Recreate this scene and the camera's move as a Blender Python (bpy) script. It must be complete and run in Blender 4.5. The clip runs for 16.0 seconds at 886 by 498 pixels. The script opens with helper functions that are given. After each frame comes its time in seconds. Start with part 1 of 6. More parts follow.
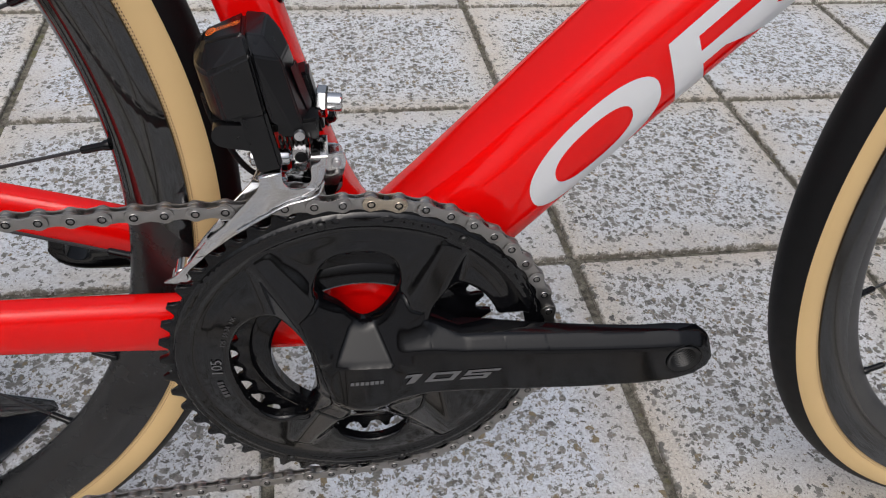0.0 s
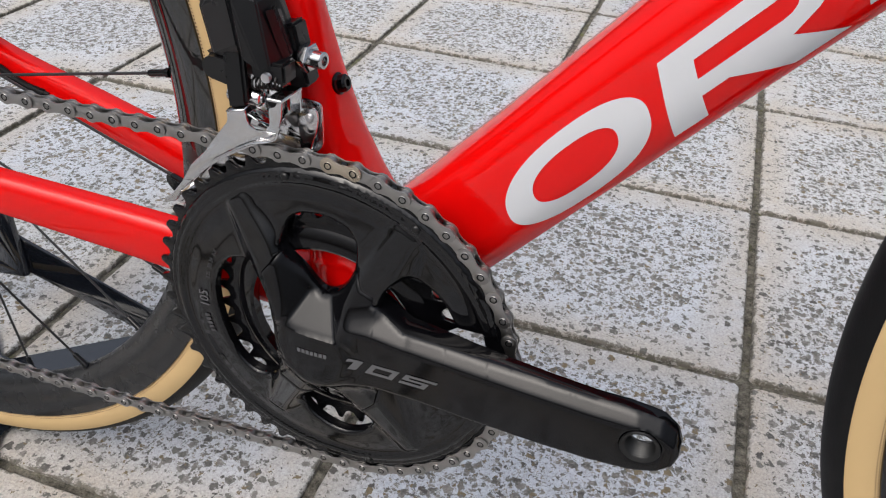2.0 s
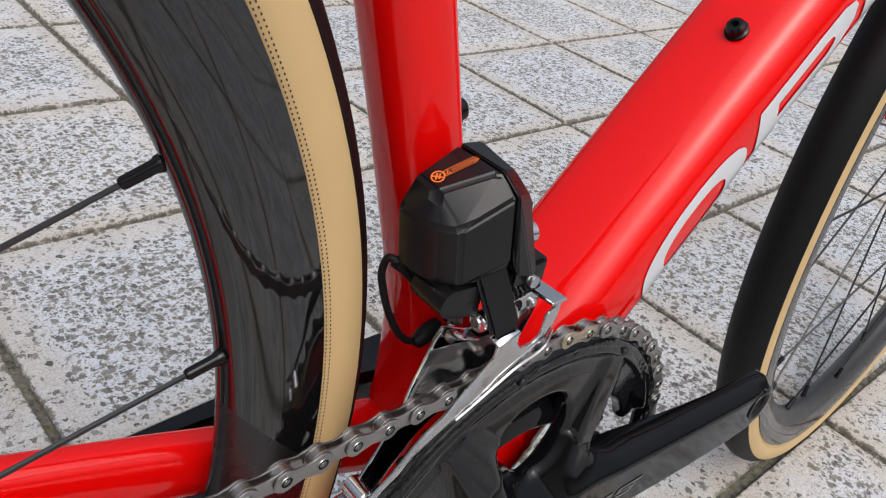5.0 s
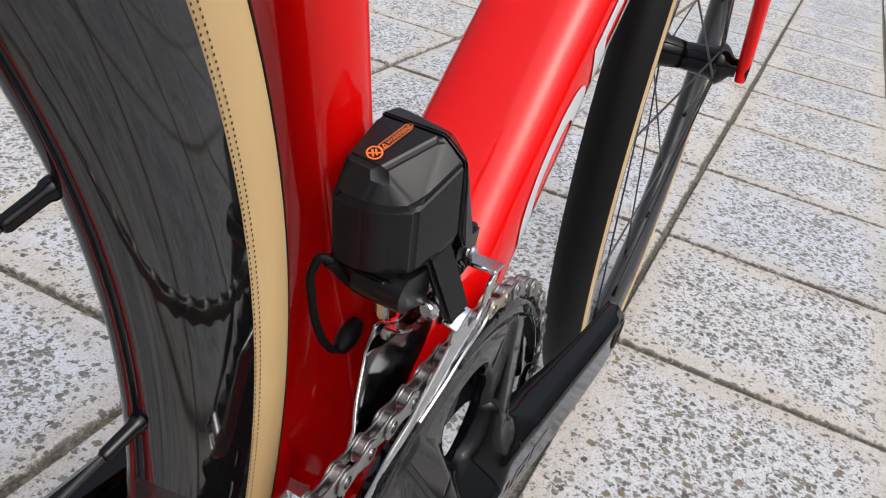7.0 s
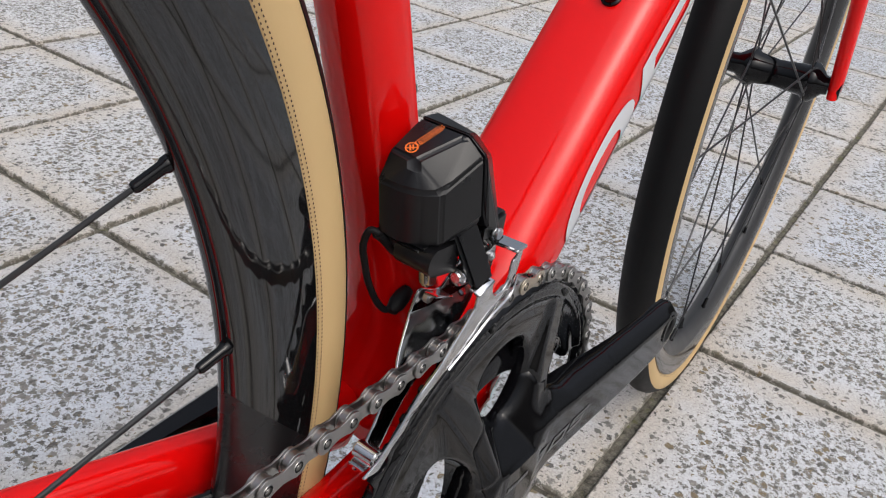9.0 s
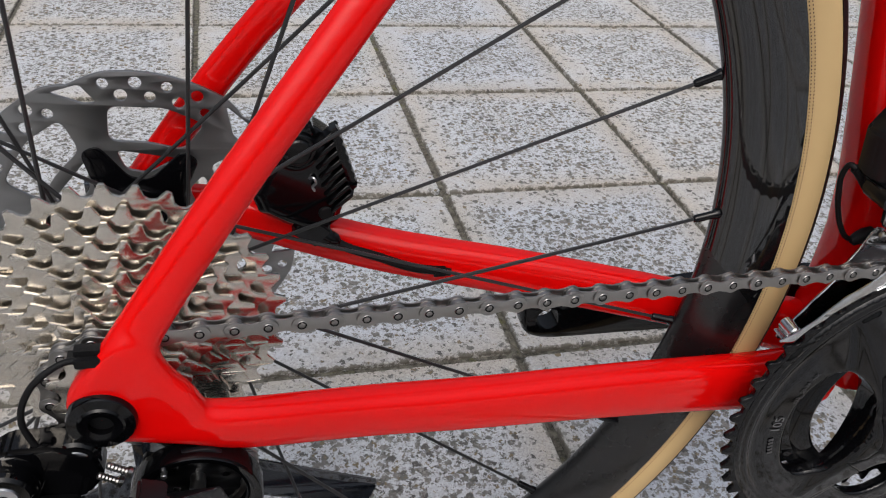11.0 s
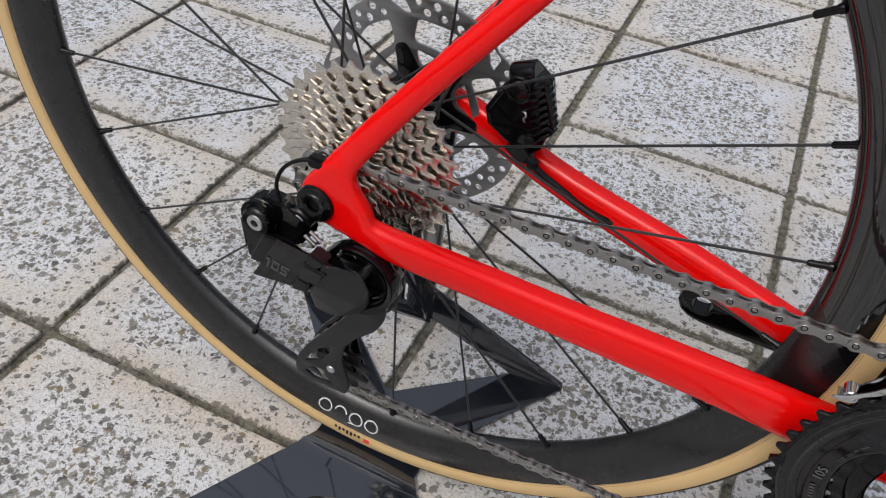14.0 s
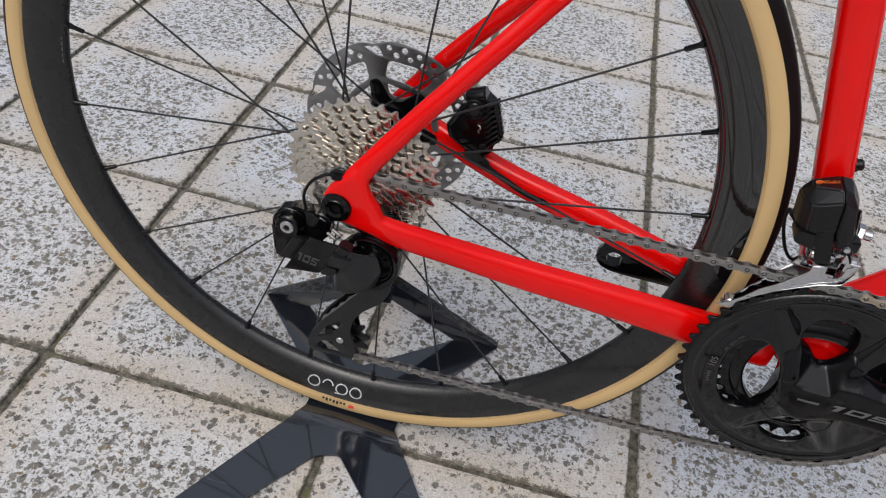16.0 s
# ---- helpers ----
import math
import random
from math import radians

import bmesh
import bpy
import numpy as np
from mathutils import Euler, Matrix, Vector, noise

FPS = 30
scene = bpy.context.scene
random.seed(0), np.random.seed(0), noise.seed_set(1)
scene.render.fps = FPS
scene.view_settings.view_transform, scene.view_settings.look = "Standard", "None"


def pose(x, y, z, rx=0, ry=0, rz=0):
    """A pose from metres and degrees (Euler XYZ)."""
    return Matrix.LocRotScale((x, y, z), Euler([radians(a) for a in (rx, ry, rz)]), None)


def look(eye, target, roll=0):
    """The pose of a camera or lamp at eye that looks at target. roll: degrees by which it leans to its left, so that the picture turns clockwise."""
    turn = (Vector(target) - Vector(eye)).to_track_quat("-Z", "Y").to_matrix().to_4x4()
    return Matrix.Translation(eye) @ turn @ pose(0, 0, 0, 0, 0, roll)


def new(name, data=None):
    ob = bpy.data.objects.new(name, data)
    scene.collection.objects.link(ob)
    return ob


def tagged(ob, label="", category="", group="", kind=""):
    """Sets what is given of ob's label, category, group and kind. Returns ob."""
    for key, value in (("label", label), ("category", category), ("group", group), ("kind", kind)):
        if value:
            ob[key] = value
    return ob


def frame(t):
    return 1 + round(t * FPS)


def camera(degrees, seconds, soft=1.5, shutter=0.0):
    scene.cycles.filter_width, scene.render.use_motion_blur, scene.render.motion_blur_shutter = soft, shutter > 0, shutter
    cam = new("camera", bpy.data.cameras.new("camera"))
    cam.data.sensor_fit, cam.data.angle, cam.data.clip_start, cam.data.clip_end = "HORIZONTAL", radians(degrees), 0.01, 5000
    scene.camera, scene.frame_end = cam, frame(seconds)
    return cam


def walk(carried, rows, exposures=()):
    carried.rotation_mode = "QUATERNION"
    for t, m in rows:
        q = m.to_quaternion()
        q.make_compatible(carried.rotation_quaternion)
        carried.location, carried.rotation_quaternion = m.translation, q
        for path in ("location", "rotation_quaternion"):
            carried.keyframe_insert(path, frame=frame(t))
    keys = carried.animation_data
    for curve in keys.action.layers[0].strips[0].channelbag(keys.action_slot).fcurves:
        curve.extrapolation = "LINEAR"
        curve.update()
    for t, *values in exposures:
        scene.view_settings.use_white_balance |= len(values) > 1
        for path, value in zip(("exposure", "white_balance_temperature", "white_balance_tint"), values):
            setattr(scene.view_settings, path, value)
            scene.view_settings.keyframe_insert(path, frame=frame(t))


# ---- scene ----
from mathutils.geometry import delaunay_2d_cdt

cam = camera(56.81, 16.0, 1.15)
ROWS = [
    (0, look((-0.0185, -0.3455, 0.5908), (0.0539, 0.0304, 0.2691), 4.62)),
    (0.5, look((0.0679, -0.3471, 0.5656), (0.0313, 0.0453, 0.2580), 2.34)),
    (1, look((0.1327, -0.3399, 0.5457), (0.0373, 0.0499, 0.2475), 2.49)),
    (1.5, look((0.1604, -0.3365, 0.5427), (0.0369, 0.0531, 0.2547), 2.91)),
    (2, look((0.1602, -0.3415, 0.5522), (0.0290, 0.0464, 0.2652), 3.29)),
    (2.5, look((0.1248, -0.3547, 0.5745), (0.0093, 0.0394, 0.2894), 4.98)),
    (3, look((0.0608, -0.3585, 0.5993), (-0.0086, 0.0452, 0.3126), 6.31)),
    (3.5, look((-0.0429, -0.3418, 0.6043), (-0.0187, 0.0618, 0.3101), 7.45)),
    (3.7, look((-0.0800, -0.3273, 0.6036), (-0.0132, 0.0728, 0.3112), 8.53)),
    (5.8, look((-0.2379, -0.1266, 0.5228), (0.1466, 0.0782, 0.2774), 11.60)),
    (6, look((-0.2380, -0.1216, 0.5207), (0.1572, 0.0655, 0.2782), 11.78)),
    (6.5, look((-0.2394, -0.1209, 0.5258), (0.1668, 0.0452, 0.2862), 12.44)),
    (7, look((-0.2373, -0.1233, 0.5260), (0.1679, 0.0402, 0.2830), 11.55)),
    (7.5, look((-0.2411, -0.1310, 0.5300), (0.1629, 0.0337, 0.2857), 11.00)),
    (8, look((-0.2474, -0.1365, 0.5314), (0.1520, 0.0363, 0.2851), 10.89)),
    (8.2, look((-0.2502, -0.1377, 0.5342), (0.1487, 0.0376, 0.2889), 10.59)),
    (10.3, look((-0.3219, -0.2707, 0.5633), (-0.1012, 0.0886, 0.2946), 7.90)),
    (10.5, look((-0.3306, -0.2795, 0.5644), (-0.1389, 0.0924, 0.2905), 7.85)),
    (11, look((-0.3443, -0.3130, 0.5748), (-0.2341, 0.0863, 0.2948), 5.98)),
    (11.5, look((-0.3322, -0.3425, 0.5869), (-0.2969, 0.0598, 0.2921), 8.37)),
    (12, look((-0.3056, -0.3621, 0.5866), (-0.3431, 0.0325, 0.2818), 8.74)),
    (12.5, look((-0.2708, -0.3630, 0.5874), (-0.3611, 0.0163, 0.2745), 9.72)),
    (13, look((-0.2505, -0.3637, 0.6088), (-0.3518, 0.0040, 0.2855), 9.49)),
    (13.5, look((-0.2258, -0.3724, 0.6297), (-0.3396, -0.0160, 0.2980), 8.45)),
    (14, look((-0.1948, -0.4056, 0.6586), (-0.3256, -0.0575, 0.3245), 7.91)),
    (14.5, look((-0.1929, -0.4661, 0.6853), (-0.3250, -0.1178, 0.3518), 8.28)),
    (15, look((-0.2096, -0.5298, 0.7101), (-0.3264, -0.1716, 0.3814), 9.52)),
    (15.5, look((-0.2196, -0.5629, 0.7284), (-0.3056, -0.1916, 0.4047), 9.50)),
    (16, look((-0.2481, -0.5728, 0.7428), (-0.2986, -0.1920, 0.4228), 10.51)),
]
ZB = 0.2651                     # height of the bottom bracket axis over the paving
walk(cam, ROWS, ((0.0, 0.0), (0.7, 0.06), (1.5, 0.16), (2.5, 0.10), (3.2, 0.0), (3.7, 0.0), (5.8, 0.24), (8.2, 0.24), (10.3, -0.25), (11.0, -0.1), (11.5, 0.0), (14.5, 0.0), (16.0, -0.1)))

# ---- world and light ----
world = bpy.data.worlds.new("overcast_sky")
scene.world = world
world.use_nodes = True
wn, wl = world.node_tree.nodes, world.node_tree.links
sky = wn.new("ShaderNodeTexSky")
sky.sky_type = "NISHITA"
sky.sun_disc = False
sky.sun_elevation, sky.sun_rotation = radians(52), radians(200)
sky.dust_density, sky.ozone_density = 4.0, 1.0
wash = wn.new("ShaderNodeHueSaturation")
wash.inputs["Saturation"].default_value = 0.45
wl.new(sky.outputs[0], wash.inputs["Color"])
# an overcast sky is brightest overhead
place = wn.new("ShaderNodeTexCoord")
apart = wn.new("ShaderNodeSeparateXYZ")
wl.new(place.outputs["Generated"], apart.inputs[0])
rise = wn.new("ShaderNodeMapRange")
rise.inputs["To Min"].default_value, rise.inputs["To Max"].default_value = 0.10, 2.42
wl.new(apart.outputs["Z"], rise.inputs["Value"])
veil = wn.new("ShaderNodeVectorMath")
veil.operation = "SCALE"
wl.new(wash.outputs[0], veil.inputs[0])
wl.new(rise.outputs[0], veil.inputs["Scale"])
wl.new(veil.outputs[0], wn["Background"].inputs["Color"])
wn["Background"].inputs["Strength"].default_value = 0.122
sun_data = bpy.data.lights.new("sun", "SUN")
sun_data.energy, sun_data.angle, sun_data.color = 0.55, radians(75), (1.0, 0.98, 0.96)
sun = new("sun", sun_data)
sun.matrix_world = look((-1.2, -3.0, 5), (0, 0, 0))


# ---- materials ----
def shader(name, color, rough=0.5, metal=0.0, coat=0.0, spec=0.5):
    m = bpy.data.materials.new(name)
    m.use_nodes = True
    b = m.node_tree.nodes["Principled BSDF"]
    b.inputs["Base Color"].default_value = (*color, 1)
    b.inputs["Roughness"].default_value = rough
    b.inputs["Metallic"].default_value = metal
    b.inputs["Coat Weight"].default_value = coat
    b.inputs["Coat Roughness"].default_value = 0.04
    b.inputs["Specular IOR Level"].default_value = spec
    return m


def node(m, kind, **values):
    n = m.node_tree.nodes.new(kind)
    for key, value in values.items():
        n.inputs[key.replace("_", " ")].default_value = value
    return n


def wire(m, a, b):
    m.node_tree.links.new(a, b)


def principled(m):
    return m.node_tree.nodes["Principled BSDF"]


def worn(m, scale=60.0, amount=0.12, bump=0.0, bump_scale=400.0, tint=0.15):
    """Uneven gloss, a little change of tone and a fine relief."""
    b = principled(m)
    co = node(m, "ShaderNodeTexCoord")
    n = node(m, "ShaderNodeTexNoise", Scale=scale, Detail=5.0, Roughness=0.6)
    wire(m, co.outputs["Object"], n.inputs["Vector"])
    r = node(m, "ShaderNodeMapRange")
    base = b.inputs["Roughness"].default_value
    r.inputs["To Min"].default_value, r.inputs["To Max"].default_value = max(0.02, base - amount), base + amount
    wire(m, n.outputs["Fac"], r.inputs["Value"])
    wire(m, r.outputs[0], b.inputs["Roughness"])
    c = b.inputs["Base Color"].default_value
    mix = node(m, "ShaderNodeMix")
    mix.data_type = "RGBA"
    mix.inputs["A"].default_value = tuple(v * (1 - tint) for v in c[:3]) + (1,)
    mix.inputs["B"].default_value = tuple(min(1, v * (1 + tint)) for v in c[:3]) + (1,)
    n2 = node(m, "ShaderNodeTexNoise", Scale=scale * 0.35, Detail=3.0)
    wire(m, co.outputs["Object"], n2.inputs["Vector"])
    wire(m, n2.outputs["Fac"], mix.inputs["Factor"])
    wire(m, mix.outputs["Result"], b.inputs["Base Color"])
    if bump:
        n3 = node(m, "ShaderNodeTexNoise", Scale=bump_scale, Detail=4.0)
        wire(m, co.outputs["Object"], n3.inputs["Vector"])
        bp = node(m, "ShaderNodeBump", Strength=bump, Distance=0.0005)
        wire(m, n3.outputs["Fac"], bp.inputs["Height"])
        wire(m, bp.outputs[0], b.inputs["Normal"])
    return m


RED = worn(shader("red_gloss_paint", (0.665, 0.0024, 0.0022), 0.45, coat=0.7, spec=0.0), 25, 0.05, tint=0.05)
WHITE = worn(shader("white_decal", (0.56, 0.57, 0.59), 0.3, coat=0.8), 30, 0.05, tint=0.03)
CARBON = worn(shader("black_carbon_rim", (0.004, 0.004, 0.0045), 0.12, spec=0.55), 30, 0.06, tint=0.3)
RIM_MATTE = worn(shader("satin_black_rim", (0.022, 0.022, 0.023), 0.42), 35, 0.08, tint=0.25)


def half_gloss():
    """Rear rim: bare gloss above, a satin band from a slanted edge downwards."""
    m = shader("gloss_and_satin_rim", (0.005, 0.005, 0.0055), 0.06, spec=0.9)
    b = principled(m)
    co = node(m, "ShaderNodeTexCoord")
    xyz = node(m, "ShaderNodeSeparateXYZ")
    wire(m, co.outputs["Object"], xyz.inputs[0])

    def sums(kind, a, c, d=0.0):
        n = m.node_tree.nodes.new("ShaderNodeMath")
        n.operation = kind
        wire(m, a, n.inputs[0])
        for k, value in ((1, c), (2, d)):
            if isinstance(value, float):
                n.inputs[k].default_value = value
            else:
                wire(m, value, n.inputs[k])
        return n.outputs[0]

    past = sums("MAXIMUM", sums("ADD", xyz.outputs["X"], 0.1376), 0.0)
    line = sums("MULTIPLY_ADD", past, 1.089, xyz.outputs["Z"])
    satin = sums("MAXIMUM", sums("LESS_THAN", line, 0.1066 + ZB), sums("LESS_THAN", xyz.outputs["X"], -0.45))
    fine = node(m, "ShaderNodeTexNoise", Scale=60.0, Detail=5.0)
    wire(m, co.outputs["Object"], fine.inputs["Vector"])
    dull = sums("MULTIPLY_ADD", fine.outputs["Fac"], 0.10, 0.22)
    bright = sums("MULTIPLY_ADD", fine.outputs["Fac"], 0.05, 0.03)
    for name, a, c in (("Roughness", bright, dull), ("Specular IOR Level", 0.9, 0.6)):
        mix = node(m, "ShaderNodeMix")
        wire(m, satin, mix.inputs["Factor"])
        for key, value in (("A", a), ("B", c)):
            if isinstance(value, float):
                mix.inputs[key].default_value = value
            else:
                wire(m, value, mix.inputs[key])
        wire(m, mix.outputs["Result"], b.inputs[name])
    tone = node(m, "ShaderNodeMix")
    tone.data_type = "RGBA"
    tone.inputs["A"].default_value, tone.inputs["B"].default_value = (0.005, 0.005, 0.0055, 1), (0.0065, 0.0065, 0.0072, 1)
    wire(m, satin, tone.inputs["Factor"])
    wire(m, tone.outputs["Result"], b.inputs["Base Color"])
    return m


REAR_RIM = half_gloss()
ANODISED = worn(shader("black_anodised", (0.0022, 0.0022, 0.0028), 0.08, spec=0.28), 50, 0.04, 0.015, 900, 0.25)
GLOSS_BLACK = worn(shader("gloss_black", (0.002, 0.002, 0.0025), 0.07, spec=0.30), 40, 0.06, tint=0.3)
RING_GLOSS = worn(shader("gloss_black_ring", (0.0022, 0.0022, 0.0028), 0.06, spec=0.44), 40, 0.05, tint=0.3)
PLASTIC = worn(shader("matt_black_plastic", (0.0035, 0.0035, 0.0042), 0.30, spec=0.36), 90, 0.08, 0.06, 1500, 0.25)
RUBBER = worn(shader("black_rubber", (0.004, 0.004, 0.0046), 0.55, spec=0.18), 90, 0.1, 0.3, 1200, 0.3)
CHROME = worn(shader("polished_steel", (0.56, 0.56, 0.57), 0.12, 1.0), 60, 0.06, tint=0.06)
NICKEL = worn(shader("nickel_steel", (0.62, 0.58, 0.52), 0.25, 1.0), 80, 0.08, 0.1, 1200, 0.12)
BRASS = worn(shader("tinted_link_steel", (0.50, 0.43, 0.34), 0.30, 1.0), 150, 0.1, tint=0.15)
CHAIN_STEEL = worn(shader("chain_steel", (0.31, 0.30, 0.29), 0.32, 1.0), 150, 0.1, 0.1, 2000, 0.2)
STEEL = worn(shader("brushed_steel", (0.55, 0.55, 0.56), 0.3, 1.0), 120, 0.1, tint=0.12)
ROTOR_STEEL = worn(shader("grey_rotor_steel", (0.27, 0.27, 0.275), 0.40, 1.0), 140, 0.1, 0.05, 1500, 0.15)
SATIN = worn(shader("satin_blue_black", (0.0055, 0.0060, 0.0078), 0.36, spec=0.42), 90, 0.08, 0.04, 1500, 0.2)
SPOKE = shader("black_spoke", (0.015, 0.015, 0.016), 0.32, 0.0)
THREAD = shader("dark_thread", (0.045, 0.045, 0.045), 0.45, 1.0)
DIM_PRINT = shader("dim_grey_print", (0.035, 0.035, 0.038), 0.35)
GREY_PRINT = shader("grey_print", (0.085, 0.085, 0.09), 0.4)
STITCH = shader("dark_brown_thread", (0.05, 0.022, 0.016), 0.7)
ORANGE = shader("orange_print", (0.75, 0.16, 0.02), 0.5)
STAND = worn(shader("dark_blue_grey_enamel", (0.010, 0.012, 0.017), 0.07, coat=0.75, spec=0.75), 40, 0.03, 0.03, 60, 0.3)


def scratched(m):
    """Short pale scratches in two directions."""
    b = principled(m)
    co = node(m, "ShaderNodeTexCoord")
    marks = None
    for turn, seed in ((0.5, 0.0), (-0.9, 3.0)):
        mp = node(m, "ShaderNodeMapping")
        mp.inputs["Rotation"].default_value = (0, 0, turn)
        mp.inputs["Scale"].default_value = (26.0, 700.0, 30.0)
        mp.inputs["Location"].default_value = (seed, seed, 0)
        wire(m, co.outputs["Object"], mp.inputs["Vector"])
        n = node(m, "ShaderNodeTexNoise", Scale=1.0, Detail=2.0)
        wire(m, mp.outputs[0], n.inputs["Vector"])
        r = node(m, "ShaderNodeMapRange")
        r.inputs["From Min"].default_value, r.inputs["From Max"].default_value = 0.73, 0.79
        wire(m, n.outputs["Fac"], r.inputs["Value"])
        if marks is None:
            marks = r.outputs[0]
        else:
            mx = node(m, "ShaderNodeMath")
            mx.operation = "MAXIMUM"
            wire(m, marks, mx.inputs[0])
            wire(m, r.outputs[0], mx.inputs[1])
            marks = mx.outputs[0]
    old = b.inputs["Base Color"].links[0].from_socket
    mix = node(m, "ShaderNodeMix")
    mix.data_type = "RGBA"
    mix.inputs["B"].default_value = (0.10, 0.11, 0.12, 1)
    wire(m, marks, mix.inputs["Factor"])
    wire(m, old, mix.inputs["A"])
    wire(m, mix.outputs["Result"], b.inputs["Base Color"])


scratched(STAND)


def tan_wall():
    """Cotton-coloured tyre wall with a fine woven thread."""
    m = shader("tan_tyre_wall", (0.52, 0.36, 0.17), 0.62)
    worn(m, 45, 0.08, tint=0.1)
    co = node(m, "ShaderNodeTexCoord")
    w = node(m, "ShaderNodeTexNoise", Scale=1400.0, Detail=2.0)
    wire(m, co.outputs["Object"], w.inputs["Vector"])
    bp = node(m, "ShaderNodeBump", Strength=0.12, Distance=0.0004)
    wire(m, w.outputs["Fac"], bp.inputs["Height"])
    wire(m, bp.outputs[0], principled(m).inputs["Normal"])
    return m


TAN = tan_wall()


def terrazzo(name, per_object):
    """Pale cement with dark grey chips, thinned out to the slab's edges."""
    m = shader(name, (0.5, 0.48, 0.44), 0.75)
    b = principled(m)
    co = node(m, "ShaderNodeTexCoord")
    vec = co.outputs["Object"]
    info = node(m, "ShaderNodeObjectInfo") if per_object else node(m, "ShaderNodeNewGeometry")
    rnd = info.outputs["Random" if per_object else "Random Per Island"]
    shift = node(m, "ShaderNodeVectorMath")
    shift.operation = "MULTIPLY"
    shift.inputs[1].default_value = (37.0, 61.0, 17.0)
    comb = node(m, "ShaderNodeCombineXYZ")
    for k in "XYZ":
        wire(m, rnd, comb.inputs[k])
    wire(m, comb.outputs[0], shift.inputs[0])
    add = node(m, "ShaderNodeVectorMath")
    wire(m, vec, add.inputs[0])
    wire(m, shift.outputs[0], add.inputs[1])
    # warped cells give chips with ragged outlines
    wob = node(m, "ShaderNodeTexNoise", Scale=170.0, Detail=5.0, Roughness=0.65)
    wire(m, add.outputs[0], wob.inputs["Vector"])
    warp = node(m, "ShaderNodeVectorMath")
    warp.operation = "MULTIPLY_ADD"
    wire(m, wob.outputs["Color"], warp.inputs[0])
    warp.inputs[1].default_value = (0.013, 0.013, 0.013)
    wire(m, add.outputs[0], warp.inputs[2])
    # how far in from the slab's border: the middle is worn open, the borders are closed and cream
    sx = node(m, "ShaderNodeSeparateXYZ")
    wire(m, vec, sx.inputs[0])
    sides = []
    for k in "XY":
        ab = node(m, "ShaderNodeMath")
        ab.operation = "ABSOLUTE"
        wire(m, sx.outputs[k], ab.inputs[0])
        sides.append(ab.outputs[0])
    far_out = node(m, "ShaderNodeMath")
    far_out.operation = "MAXIMUM"
    wire(m, sides[0], far_out.inputs[0])
    wire(m, sides[1], far_out.inputs[1])
    blot = node(m, "ShaderNodeTexNoise", Scale=9.0, Detail=4.0, Roughness=0.6)
    wire(m, add.outputs[0], blot.inputs["Vector"])
    push = node(m, "ShaderNodeMath")
    push.operation = "MULTIPLY_ADD"
    push.inputs[1].default_value, push.inputs[2].default_value = 0.22, -0.11
    wire(m, blot.outputs["Fac"], push.inputs[0])
    reach = node(m, "ShaderNodeMath")
    if per_object:
        wire(m, far_out.outputs[0], reach.inputs[0])
    else:
        reach.inputs[0].default_value = 0.11
    wire(m, push.outputs[0], reach.inputs[1])
    middle = node(m, "ShaderNodeMapRange")
    middle.interpolation_type = "SMOOTHSTEP"
    middle.inputs["From Min"].default_value, middle.inputs["From Max"].default_value = 0.160, 0.085
    wire(m, reach.outputs[0], middle.inputs["Value"])
    layers = []
    for scale, keep, size in ((116.0, 0.60, 0.46), (225.0, 0.50, 0.47), (480.0, 0.30, 0.48)):
        v = node(m, "ShaderNodeTexVoronoi", Scale=scale)
        wire(m, warp.outputs[0], v.inputs["Vector"])
        sep = node(m, "ShaderNodeSeparateColor")
        wire(m, v.outputs["Color"], sep.inputs[0])
        # a cell holds a chip when its own number lies under the local share
        share = node(m, "ShaderNodeMapRange")
        share.inputs["To Min"].default_value, share.inputs["To Max"].default_value = keep * 0.24, keep * 1.05
        wire(m, middle.outputs[0], share.inputs["Value"])
        has = node(m, "ShaderNodeMath")
        has.operation = "LESS_THAN"
        wire(m, sep.outputs[0], has.inputs[0])
        wire(m, share.outputs[0], has.inputs[1])
        near = node(m, "ShaderNodeMapRange")
        near.inputs["From Min"].default_value, near.inputs["From Max"].default_value = size + 0.03, size - 0.03
        wire(m, v.outputs["Distance"], near.inputs["Value"])
        mul = node(m, "ShaderNodeMath")
        mul.operation = "MULTIPLY"
        wire(m, has.outputs[0], mul.inputs[0])
        wire(m, near.outputs[0], mul.inputs[1])
        layers.append((mul, sep))
    # cement
    n1 = node(m, "ShaderNodeTexNoise", Scale=9.0, Detail=6.0, Roughness=0.65)
    wire(m, add.outputs[0], n1.inputs["Vector"])
    ramp = node(m, "ShaderNodeValToRGB")
    ramp.color_ramp.elements[0].position, ramp.color_ramp.elements[0].color = 0.33, (0.50, 0.463, 0.416, 1)
    ramp.color_ramp.elements[1].position, ramp.color_ramp.elements[1].color = 0.60, (0.578, 0.598, 0.632, 1)
    lean = node(m, "ShaderNodeMath")
    lean.operation = "MULTIPLY_ADD"
    lean.inputs[1].default_value = 0.34
    wire(m, middle.outputs[0], lean.inputs[0])
    less = node(m, "ShaderNodeMath")
    less.operation = "SUBTRACT"
    less.inputs[1].default_value = 0.15
    wire(m, n1.outputs["Fac"], less.inputs[0])
    wire(m, less.outputs[0], lean.inputs[2])
    wire(m, lean.outputs[0], ramp.inputs[0])
    colour = ramp.outputs[0]
    # each slab has its own cast, from cool grey to cream
    cast = node(m, "ShaderNodeMix")
    cast.data_type, cast.blend_type = "RGBA", "MULTIPLY"
    cast.inputs["Factor"].default_value = 1.0
    tone = node(m, "ShaderNodeValToRGB")
    tone.color_ramp.elements[0].color = (0.95, 0.97, 1.00, 1)
